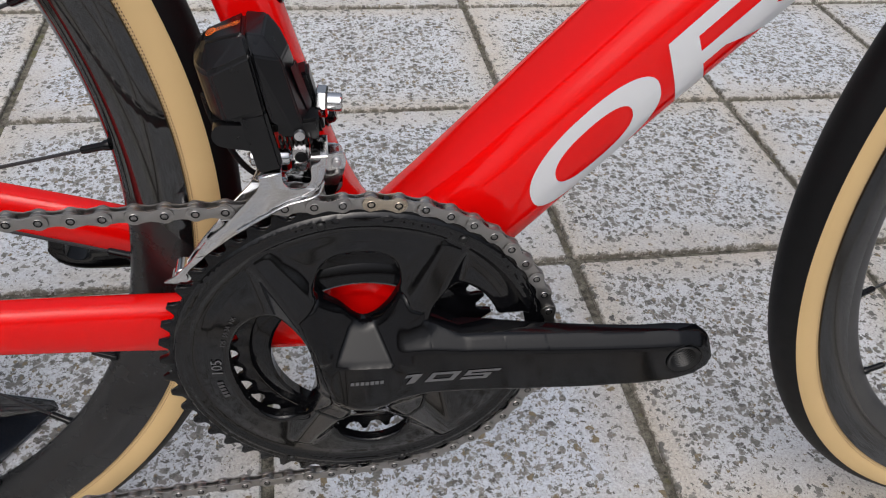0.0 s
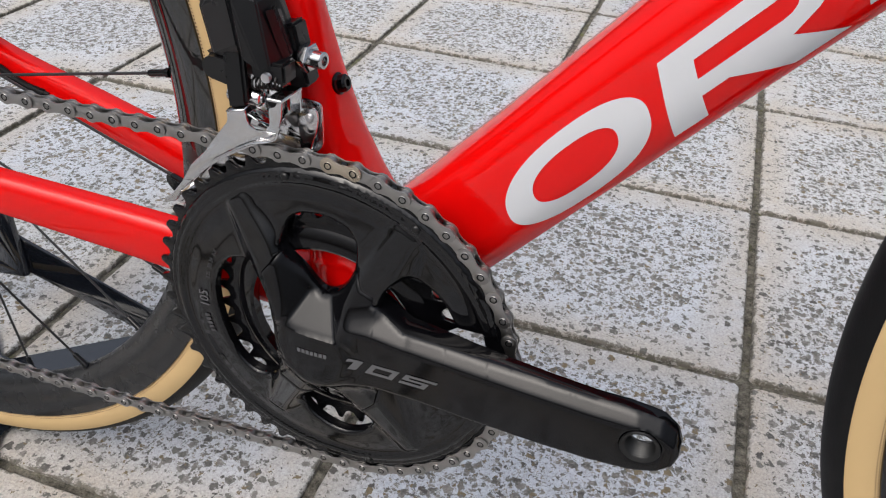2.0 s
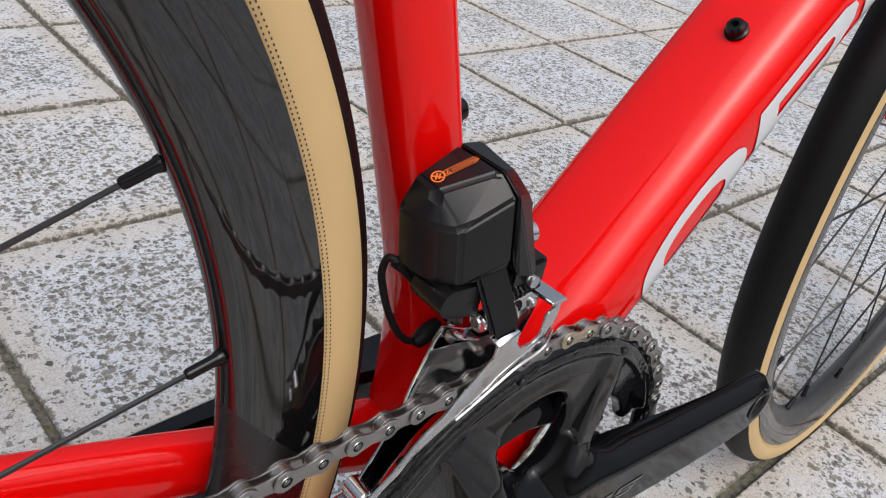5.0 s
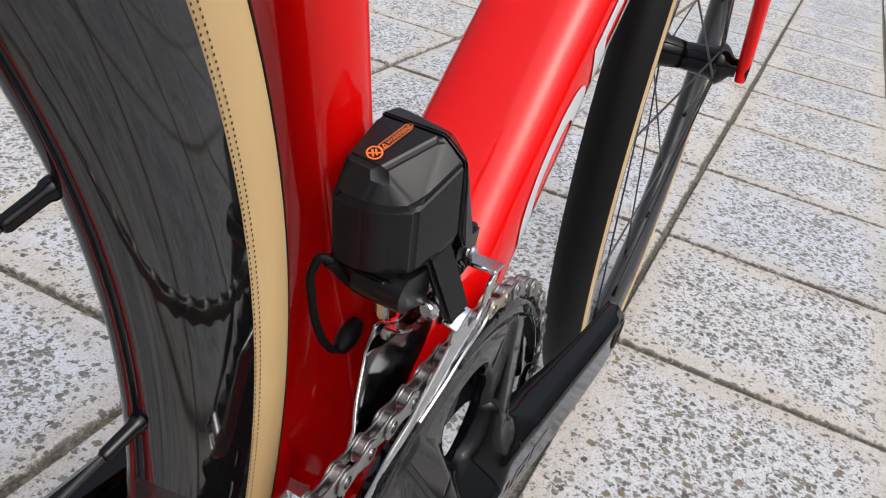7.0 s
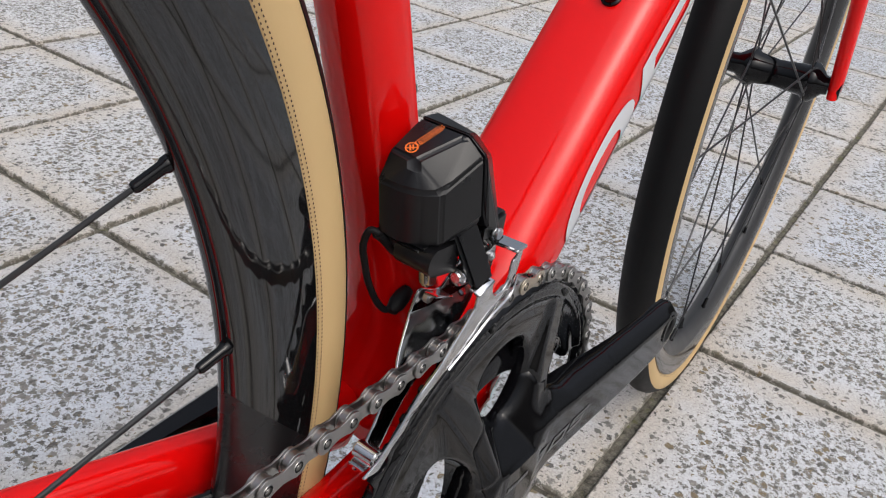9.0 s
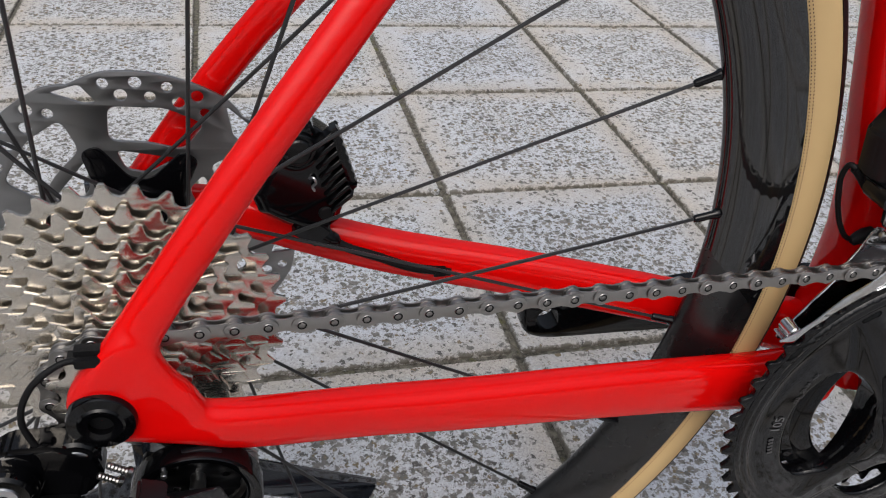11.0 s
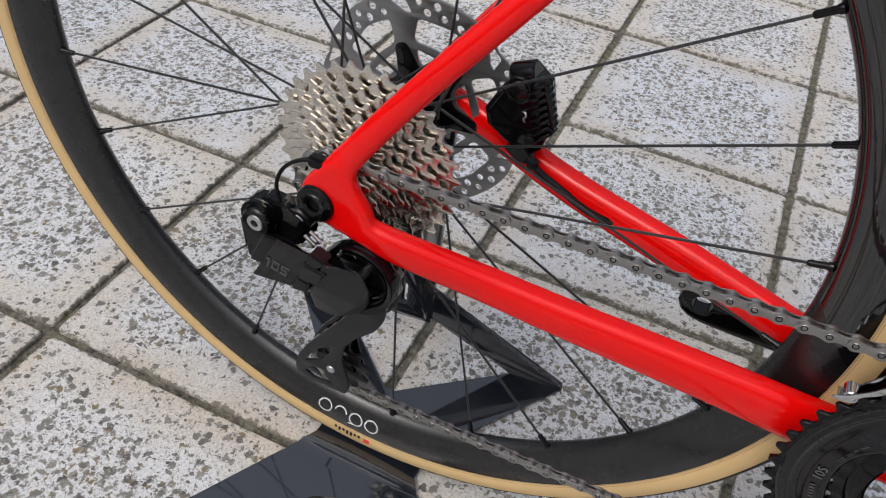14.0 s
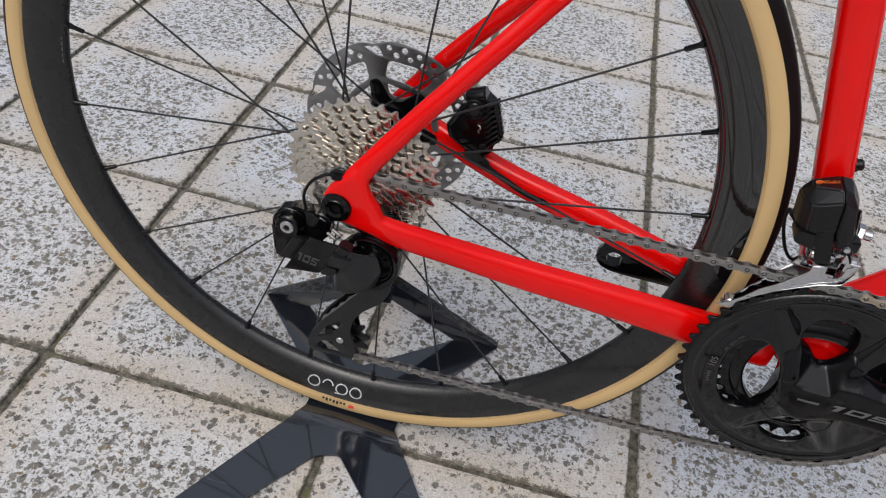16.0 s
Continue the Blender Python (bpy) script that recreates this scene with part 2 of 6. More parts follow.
    tone.color_ramp.elements[1].color = (1.03, 1.00, 0.95, 1)
    wire(m, rnd, tone.inputs[0])
    wire(m, colour, cast.inputs["A"])
    wire(m, tone.outputs[0], cast.inputs["B"])
    colour = cast.outputs["Result"]
    grit = node(m, "ShaderNodeTexNoise", Scale=420.0, Detail=2.0)
    wire(m, add.outputs[0], grit.inputs["Vector"])
    for (mask, sep), (lo, hi) in zip(layers, (((0.080, 0.075, 0.068, 1), (0.25, 0.235, 0.212, 1)), ((0.085, 0.080, 0.072, 1), (0.27, 0.255, 0.23, 1)), ((0.12, 0.115, 0.11, 1), (0.36, 0.34, 0.31, 1)))):
        chip = node(m, "ShaderNodeMix")
        chip.data_type = "RGBA"
        chip.inputs["A"].default_value, chip.inputs["B"].default_value = lo, hi
        wire(m, sep.outputs[1], chip.inputs["Factor"])
        # one chip in eight is brown
        rare = node(m, "ShaderNodeMath")
        rare.operation = "GREATER_THAN"
        rare.inputs[1].default_value = 0.87
        wire(m, sep.outputs[2], rare.inputs[0])
        brown = node(m, "ShaderNodeMix")
        brown.data_type = "RGBA"
        brown.inputs["B"].default_value = (0.19, 0.145, 0.085, 1)
        wire(m, rare.outputs[0], brown.inputs["Factor"])
        wire(m, chip.outputs["Result"], brown.inputs["A"])
        mix = node(m, "ShaderNodeMix")
        mix.data_type = "RGBA"
        wire(m, mask.outputs[0], mix.inputs["Factor"])
        wire(m, colour, mix.inputs["A"])
        wire(m, brown.outputs["Result"], mix.inputs["B"])
        colour = mix.outputs["Result"]
    # fine pits
    pit = node(m, "ShaderNodeTexNoise", Scale=430.0, Detail=5.0, Roughness=0.75)
    wire(m, add.outputs[0], pit.inputs["Vector"])
    deep = node(m, "ShaderNodeMapRange")
    deep.inputs["From Min"].default_value, deep.inputs["From Max"].default_value = 0.47, 0.64
    deep.inputs["To Max"].default_value = 0.44
    wire(m, pit.outputs["Fac"], deep.inputs["Value"])
    pitted = node(m, "ShaderNodeMix")
    pitted.data_type, pitted.blend_type = "RGBA", "MULTIPLY"
    pitted.inputs["B"].default_value = (0.36, 0.345, 0.33, 1)
    wire(m, deep.outputs[0], pitted.inputs["Factor"])
    wire(m, colour, pitted.inputs["A"])
    colour = pitted.outputs["Result"]
    dust = node(m, "ShaderNodeMix")
    dust.data_type, dust.blend_type = "RGBA", "OVERLAY"
    dust.inputs["Factor"].default_value = 0.35
    wire(m, colour, dust.inputs["A"])
    wire(m, grit.outputs["Fac"], dust.inputs["B"])
    # earth washed over the slab's borders, with a ragged line
    rag = node(m, "ShaderNodeTexNoise", Scale=80.0, Detail=8.0, Roughness=0.8)
    wire(m, add.outputs[0], rag.inputs["Vector"])
    sway = node(m, "ShaderNodeMath")
    sway.operation = "MULTIPLY_ADD"
    sway.inputs[1].default_value, sway.inputs[2].default_value = 0.034, -0.017
    wire(m, rag.outputs["Fac"], sway.inputs[0])
    out = node(m, "ShaderNodeMath")
    wire(m, far_out.outputs[0], out.inputs[0])
    wire(m, sway.outputs[0], out.inputs[1])
    wash = node(m, "ShaderNodeMapRange")
    wash.inputs["From Min"].default_value, wash.inputs["From Max"].default_value = 0.1612, 0.1630
    wash.inputs["To Max"].default_value = 0.85
    wire(m, out.outputs[0], wash.inputs["Value"])
    earth = node(m, "ShaderNodeMix")
    earth.data_type = "RGBA"
    earth.inputs["B"].default_value = (0.115, 0.103, 0.078, 1)
    wire(m, wash.outputs[0] if per_object else node(m, "ShaderNodeValue").outputs[0], earth.inputs["Factor"])
    wire(m, dust.outputs["Result"], earth.inputs["A"])
    wire(m, earth.outputs["Result"], b.inputs["Base Color"])
    bp = node(m, "ShaderNodeBump", Strength=0.9, Distance=0.0016)
    wire(m, pit.outputs["Fac"], bp.inputs["Height"])
    wire(m, bp.outputs[0], b.inputs["Normal"])
    return m


TILE = terrazzo("terrazzo_slab", True)
TILE_FAR = terrazzo("terrazzo_slab_far", False)


def joint_dirt():
    """Grey mortar with earth and spots of yellow-green moss."""
    m = shader("mortar_with_moss", (0.2, 0.18, 0.15), 0.95)
    co = node(m, "ShaderNodeTexCoord")
    n = node(m, "ShaderNodeTexNoise", Scale=110.0, Detail=7.0, Roughness=0.8)
    wire(m, co.outputs["Object"], n.inputs["Vector"])
    r = node(m, "ShaderNodeValToRGB")
    r.color_ramp.elements[0].position, r.color_ramp.elements[0].color = 0.38, (0.026, 0.023, 0.016, 1)
    r.color_ramp.elements[1].position, r.color_ramp.elements[1].color = 0.70, (0.24, 0.22, 0.175, 1)
    wire(m, n.outputs["Fac"], r.inputs[0])
    n2 = node(m, "ShaderNodeTexNoise", Scale=24.0, Detail=7.0, Roughness=0.75)
    wire(m, co.outputs["Object"], n2.inputs["Vector"])
    k = node(m, "ShaderNodeMapRange")
    k.inputs["From Min"].default_value, k.inputs["From Max"].default_value = 0.56, 0.66
    wire(m, n2.outputs["Fac"], k.inputs["Value"])
    mix = node(m, "ShaderNodeMix")
    mix.data_type = "RGBA"
    mix.inputs["B"].default_value = (0.105, 0.105, 0.035, 1)
    wire(m, k.outputs[0], mix.inputs["Factor"])
    wire(m, r.outputs[0], mix.inputs["A"])
    wire(m, mix.outputs["Result"], principled(m).inputs["Base Color"])
    n3 = node(m, "ShaderNodeTexNoise", Scale=350.0, Detail=4.0)
    wire(m, co.outputs["Object"], n3.inputs["Vector"])
    bp = node(m, "ShaderNodeBump", Strength=0.8, Distance=0.003)
    wire(m, n3.outputs["Fac"], bp.inputs["Height"])
    wire(m, bp.outputs[0], principled(m).inputs["Normal"])
    return m


JOINT = joint_dirt()


# ---- mesh helpers ----
def finish(name, bm, mat, parent=None, label="", smooth=True, lift=0.0, sharp=40):
    """Links a bmesh as one object."""
    if lift:
        bmesh.ops.translate(bm, verts=bm.verts, vec=(0, 0, lift))
    bmesh.ops.recalc_face_normals(bm, faces=bm.faces)
    me = bpy.data.meshes.new(name)
    for f in bm.faces:
        f.smooth = smooth
    if smooth:
        limit = radians(sharp)
        for e in bm.edges:
            if len(e.link_faces) == 2 and e.calc_face_angle(0) > limit:
                e.smooth = False
    bm.to_mesh(me)
    bm.free()
    for mm in (mat if isinstance(mat, (list, tuple)) else [mat]):
        me.materials.append(mm)
    ob = new(name, me)
    if parent is not None:
        ob.parent = parent
    if label:
        ob["label"] = label
    return ob


def part(name, bm, mat, parent, label="", smooth=True, sharp=40):
    """A part of the bicycle, built round the bottom bracket."""
    return finish(name, bm, mat, parent, label, smooth, ZB, sharp)


def share(name, me, m, parent, label=""):
    """A piece on shared mesh data, at m round the bottom bracket."""
    ob = new(name, me)
    ob.parent = parent
    ob.matrix_basis = Matrix.Translation((0, 0, ZB)) @ m
    if label:
        ob["label"] = label
    return ob


def mesh_only(name, bm, mat, smooth=True, sharp=40):
    ob = finish(name, bm, mat, None, "", smooth, 0.0, sharp)
    me = ob.data
    bpy.data.objects.remove(ob)
    return me


def loft(bm, rings, caps=True, closed=False):
    """Skin between rings of points; closed: the last ring meets the first."""
    made = [[bm.verts.new(p) for p in ring] for ring in rings]
    n = len(made[0])
    pairs = list(zip(made, made[1:])) + ([(made[-1], made[0])] if closed else [])
    faces = []
    for a, b in pairs:
        for i in range(n):
            faces.append(bm.faces.new((a[i], a[(i + 1) % n], b[(i + 1) % n], b[i])))
    if caps and not closed:
        bm.faces.new(made[0][::-1])
        bm.faces.new(made[-1])
    return faces


def spline(points, steps):
    """Catmull-Rom through points of any dimension."""
    pts = [np.array(p, float) for p in points]
    pts = [2 * pts[0] - pts[1]] + pts + [2 * pts[-1] - pts[-2]]
    out = []
    for i in range(1, len(pts) - 2):
        p0, p1, p2, p3 = pts[i - 1:i + 3]
        for s in range(steps):
            u = s / steps
            out.append(0.5 * (2 * p1 + (p2 - p0) * u + (2 * p0 - 5 * p1 + 4 * p2 - p3) * u * u + (3 * p1 - p0 - 3 * p2 + p3) * u ** 3))
    out.append(pts[-2])
    return out


def oval(a, b, n=24, power=2.0):
    """A rounded section: half width a, half height b."""
    out = []
    for i in range(n):
        t = 2 * math.pi * i / n
        c, s = math.cos(t), math.sin(t)
        out.append((a * math.copysign(abs(c) ** (2 / power), c), b * math.copysign(abs(s) ** (2 / power), s)))
    return out


def sweep(bm, rows, side=(0, 1, 0), n=24, power=2.3, caps=True):
    """Tube through rows of x, y, z, half width along side, half height across it."""
    rows = [np.array(r, float) for r in rows]
    rings = []
    for i, r in enumerate(rows):
        d = Vector(rows[min(i + 1, len(rows) - 1)][:3] - rows[max(i - 1, 0)][:3]).normalized()
        u = Vector(side)
        u = (u - d * u.dot(d)).normalized()
        v = d.cross(u)
        rings.append([Vector(r[:3]) + u * p + v * q for p, q in oval(r[3], r[4], n, power)])
    return loft(bm, rings, caps)


def wirecurve(bm, points, radius, steps=8, n=8):
    path = spline(points, steps)
    up = (0.13, 0.31, 0.94)
    return sweep(bm, [(*p, radius, radius) for p in path], up, n, 2.0)


def lathe(bm, profile, centre=(0, 0, 0), n=64, axis="y", closed=False):
    """Turns a profile of radius and place along the axis round it."""
    rings = []
    for k in range(n):
        a = 2 * math.pi * k / n
        c, s = math.cos(a), math.sin(a)
        ring = []
        for r, h in profile:
            p = {"y": (r * c, h, r * s), "x": (h, r * c, r * s), "z": (r * c, r * s, h)}[axis]
            ring.append(Vector(p) + Vector(centre))
        rings.append(ring)
    made = [[bm.verts.new(p) for p in ring] for ring in rings]
    m = len(profile)
    out = []
    for k in range(n):
        a, b = made[k], made[(k + 1) % n]
        for i in range(m if closed else m - 1):
            j = (i + 1) % m
            out.append((i, bm.faces.new((a[i], a[j], b[j], b[i]))))
    return out


def disc(bm, centre, radius, y0, y1, n=32, bevel=0.0006):
    """A short turned pin along y, with eased rims."""
    x, z = centre
    lo, hi = min(y0, y1), max(y0, y1)
    e = min(bevel, (hi - lo) / 3, radius / 3)
    lathe(bm, [(0.00005, lo), (radius - e, lo), (radius, lo + e), (radius, hi - e), (radius - e, hi), (0.00005, hi)], (x, 0, z), n)


def plate_mesh(outlines, y_near, thick, ease=0.0006):
    """A plate in the plane of the bicycle, from outlines of x and z (the first is the rim, the others holes), with eased edges."""
    cu = bpy.data.curves.new("outline", "CURVE")
    cu.dimensions, cu.fill_mode = "2D", "BOTH"
    cu.extrude, cu.bevel_depth, cu.bevel_resolution, cu.offset = max(thick / 2 - ease, 0.00005), ease, 1, -ease
    for line in outlines:
        sp = cu.splines.new("POLY")
        sp.points.add(len(line) - 1)
        for p, q in zip(sp.points, line):
            p.co = (q[0], q[1], 0, 1)
        sp.use_cyclic_u = True
    ob = bpy.data.objects.new("outline", cu)
    scene.collection.objects.link(ob)
    me = bpy.data.meshes.new_from_object(ob.evaluated_get(bpy.context.evaluated_depsgraph_get()))
    bpy.data.objects.remove(ob)
    bm = bmesh.new()
    bm.from_mesh(me)
    bpy.data.meshes.remove(me)
    bpy.data.curves.remove(cu)
    bmesh.ops.remove_doubles(bm, verts=bm.verts, dist=0.00001)
    bmesh.ops.transform(bm, matrix=Matrix.Translation((0, y_near + thick / 2, 0)) @ Matrix.Rotation(math.pi / 2, 4, "X"), verts=bm.verts)
    return bm


def circle(cx, cz, r, n=48, start=0.0):
    return [(cx + r * math.cos(start + 2 * math.pi * i / n), cz + r * math.sin(start + 2 * math.pi * i / n)) for i in range(n)]


def soft(points, steps=6):
    """A closed smooth outline through points."""
    pts = [np.array(p, float) for p in points]
    n = len(pts)
    out = []
    for i in range(n):
        p0, p1, p2, p3 = (pts[(i + k) % n] for k in (-1, 0, 1, 2))
        for s in range(steps):
            u = s / steps
            out.append(tuple(0.5 * (2 * p1 + (p2 - p0) * u + (2 * p0 - 5 * p1 + 4 * p2 - p3) * u * u + (3 * p1 - p0 - 3 * p2 + p3) * u ** 3)))
    return out


def rounded(points, r, steps=4):
    """A polygon with rounded corners."""
    out = []
    n = len(points)
    for i in range(n):
        a, b, c = (Vector(points[(i + k) % n]) for k in (-1, 0, 1))
        d1, d2 = (a - b), (c - b)
        k = min(r, d1.length * 0.45, d2.length * 0.45)
        p, q = b + d1.normalized() * k, b + d2.normalized() * k
        for s in range(steps + 1):
            u = s / steps
            out.append(tuple((1 - u) ** 2 * p + 2 * u * (1 - u) * b + u * u * q))
    return out


def gear(teeth, root, tip, cx=0.0, cz=0.0, start=0.0):
    """Outline of a sprocket."""
    out = []
    for k in range(teeth):
        for f, r in ((-0.5, root), (-0.30, root + 0.15 * (tip - root)), (-0.20, root + 0.55 * (tip - root)), (-0.09, tip), (0.09, tip), (0.20, root + 0.55 * (tip - root)), (0.30, root + 0.15 * (tip - root))):
            a = start + (k + f) * 2 * math.pi / teeth
            out.append((cx + r * math.cos(a), cz + r * math.sin(a)))
    return out


def box(bm, x0, x1, y0, y1, z0, z1, ease=0.001):
    """A block with eased edges, added to bm."""
    b = bmesh.new()
    bmesh.ops.create_cube(b, size=1.0, matrix=Matrix.Translation(((x0 + x1) / 2, (y0 + y1) / 2, (z0 + z1) / 2)) @ Matrix.Diagonal((x1 - x0, y1 - y0, z1 - z0, 1)))
    if ease:
        bmesh.ops.bevel(b, geom=list(b.edges), offset=ease, segments=2, affect="EDGES")
    join(bm, b)


def join(bm, other, m=None):
    me = bpy.data.meshes.new("piece")
    other.to_mesh(me)
    other.free()
    if m is not None:
        me.transform(m)
    bm.from_mesh(me)
    bpy.data.meshes.remove(me)


def hull(points, ease=0.002, segments=3):
    """A faceted shell round some points with eased edges."""
    b = bmesh.new()
    for p in points:
        b.verts.new(p)
    bmesh.ops.convex_hull(b, input=b.verts)
    bmesh.ops.dissolve_limit(b, angle_limit=radians(3), verts=b.verts, edges=b.edges)
    if ease:
        bmesh.ops.bevel(b, geom=list(b.edges), offset=ease, segments=segments, affect="EDGES")
    return b


def carve(bm, cutter):
    """Takes the cutter's body away from bm."""
    obs = []
    for b in (bm, cutter):
        bmesh.ops.recalc_face_normals(b, faces=b.faces)
        me = bpy.data.meshes.new("body")
        b.to_mesh(me)
        b.free()
        obs.append(bpy.data.objects.new("body", me))
        scene.collection.objects.link(obs[-1])
    mod = obs[0].modifiers.new("carve", "BOOLEAN")
    mod.object, mod.operation, mod.solver = obs[1], "DIFFERENCE", "EXACT"
    me = bpy.data.meshes.new_from_object(obs[0].evaluated_get(bpy.context.evaluated_depsgraph_get()))
    out = bmesh.new()
    out.from_mesh(me)
    for ob in obs:
        bpy.data.objects.remove(ob)
    bpy.data.meshes.remove(me)
    return out


def melt(bm, voxel, rounds):
    """Flows overlapping bodies into one skin."""
    bmesh.ops.recalc_face_normals(bm, faces=bm.faces)
    me = bpy.data.meshes.new("body")
    bm.to_mesh(me)
    bm.free()
    ob = bpy.data.objects.new("body", me)
    scene.collection.objects.link(ob)
    mod = ob.modifiers.new("flow", "REMESH")
    mod.mode, mod.voxel_size = "VOXEL", voxel
    mod = ob.modifiers.new("ease", "SMOOTH")
    mod.factor, mod.iterations = 0.5, rounds
    me2 = bpy.data.meshes.new_from_object(ob.evaluated_get(bpy.context.evaluated_depsgraph_get()))
    out = bmesh.new()
    out.from_mesh(me2)
    bpy.data.objects.remove(ob)
    bpy.data.meshes.remove(me2)
    return out


def words(text, height, m):
    """Flat lettering in the built-in type, lower left corner at m."""
    cu = bpy.data.curves.new("words", "FONT")
    cu.body, cu.size, cu.resolution_u = text, height * 1.43, 3
    ob = bpy.data.objects.new("words", cu)
    scene.collection.objects.link(ob)
    me = bpy.data.meshes.new_from_object(ob.evaluated_get(bpy.context.evaluated_depsgraph_get()))
    bpy.data.objects.remove(ob)
    bm = bmesh.new()
    bm.from_mesh(me)
    bpy.data.meshes.remove(me)
    bmesh.ops.transform(bm, matrix=m, verts=bm.verts)
    return bm


def axes(origin, u, v):
    """A frame of reference with u to the right and v up."""
    u = Vector(u).normalized()
    n = u.cross(Vector(v)).normalized()
    w = n.cross(u)
    return Matrix(((u.x, w.x, n.x, origin[0]), (u.y, w.y, n.y, origin[1]), (u.z, w.z, n.z, origin[2]), (0, 0, 0, 1)))


# ---- ground ----
SLAB, TURN = 0.3363, 0.0263
GX, GY = -0.7506, 0.2901


def corner(i, j):
    c, s = math.cos(TURN), math.sin(TURN)
    return GX + SLAB * (i * c - j * s), GY + SLAB * (i * s + j * c)


bm = bmesh.new()
for r0, r1 in ((0.0, 12.0), (12.0, 60.0), (60.0, 400.0)):
    a = [bm.verts.new((r1 * x, r1 * y, -0.0065)) for x, y in ((-1, -1), (1, -1), (1, 1), (-1, 1))]
    if r0 == 0:
        bm.faces.new(a)
    else:
        for i in range(4):
            bm.faces.new((last[i], a[i], a[(i + 1) % 4], last[(i + 1) % 4]))
    last = a
ground = finish("ground", bm, JOINT, None, "", False)
tagged(ground, "pale terrazzo paving slabs with mossy dark joints", "pavement", kind="structure")

# ---- bicycle ----
bike = new("bicycle")
tagged(bike, "glossy red road bicycle with black drivetrain in a metal stand", "bicycle")

# frame: down tube with the bottom bracket shell
AX, AZ = -0.4005, 0.0768         # rear axle, seen from the bottom bracket
FX, FZ = 0.5800, 0.0773         # front axle
dt_dir = Vector((math.cos(radians(48.6)), 0, math.sin(radians(48.6))))
dt_up = Vector((-dt_dir.z, 0, dt_dir.x))


def dt_section(w, h, n=40):
    """Down tube section: full belly, slightly flat sides; w across, h deep."""
    out = []
    for p, q in oval(w, h, n, 3.2):
        out.append((p * (1.0 if q > 0 else 1.0 - 0.16 * (q / h) ** 2), q))
    return out


bm = bmesh.new()
rings = []
DT = ((0.0, 0.034, 0.030, 0.0, 0.0), (0.03, 0.034, 0.030, -0.001, 0.0005), (0.075, 0.033, 0.0295, -0.002, 0.0020), (0.13, 0.0320, 0.0292, -0.0025, 0.0035), (0.2, 0.0312, 0.0290, -0.0025, 0.0042), (0.3, 0.0305, 0.0288, -0.0025, 0.0042), (0.42, 0.030, 0.028, -0.002, 0.0035), (0.56, 0.029, 0.030, 0.001, 0.0025), (0.66, 0.027, 0.036, 0.006, 0.0025))
for d, w, h, o, mid in DT:
    c = dt_dir * d + dt_up * o + Vector((0, mid, 0))
    rings.append([c + Vector((0, 1, 0)) * p + dt_up * q for p, q in dt_section(w, h)])
loft(bm, rings)
lathe(bm, [(0.005, -0.041), (0.0225, -0.041), (0.0305, -0.0385), (0.0325, -0.030), (0.0325, 0.030), (0.0305, 0.0385), (0.0225, 0.041), (0.005, 0.041)], n=64)
st = lambda z: 0.0045 - 0.290 * z   # seat tube axis
rows = [(st(0.0), 0.002, 0.0, 0.036, 0.030), (st(0.03), 0.002, 0.03, 0.034, 0.027), (st(0.06), 0.002, 0.06, 0.029, 0.0185), (st(0.085), 0.002, 0.085, 0.0235, 0.0150), (st(0.12), 0.002, 0.12, 0.0185, 0.0142), (st(0.17), 0.002, 0.17, 0.0165, 0.0142), (st(0.25), 0.002, 0.25, 0.0155, 0.0145), (st(0.40), 0.002, 0.40, 0.0150, 0.0150), (st(0.54), 0.002, 0.54, 0.0150, 0.0155)]
sweep(bm, rows, (0, 1, 0), 36, 2.4)
frame_part = part("frame", melt(bm, 0.0018, 10), RED, bike, "glossy red carbon down tube, seat tube and bottom bracket", sharp=180)


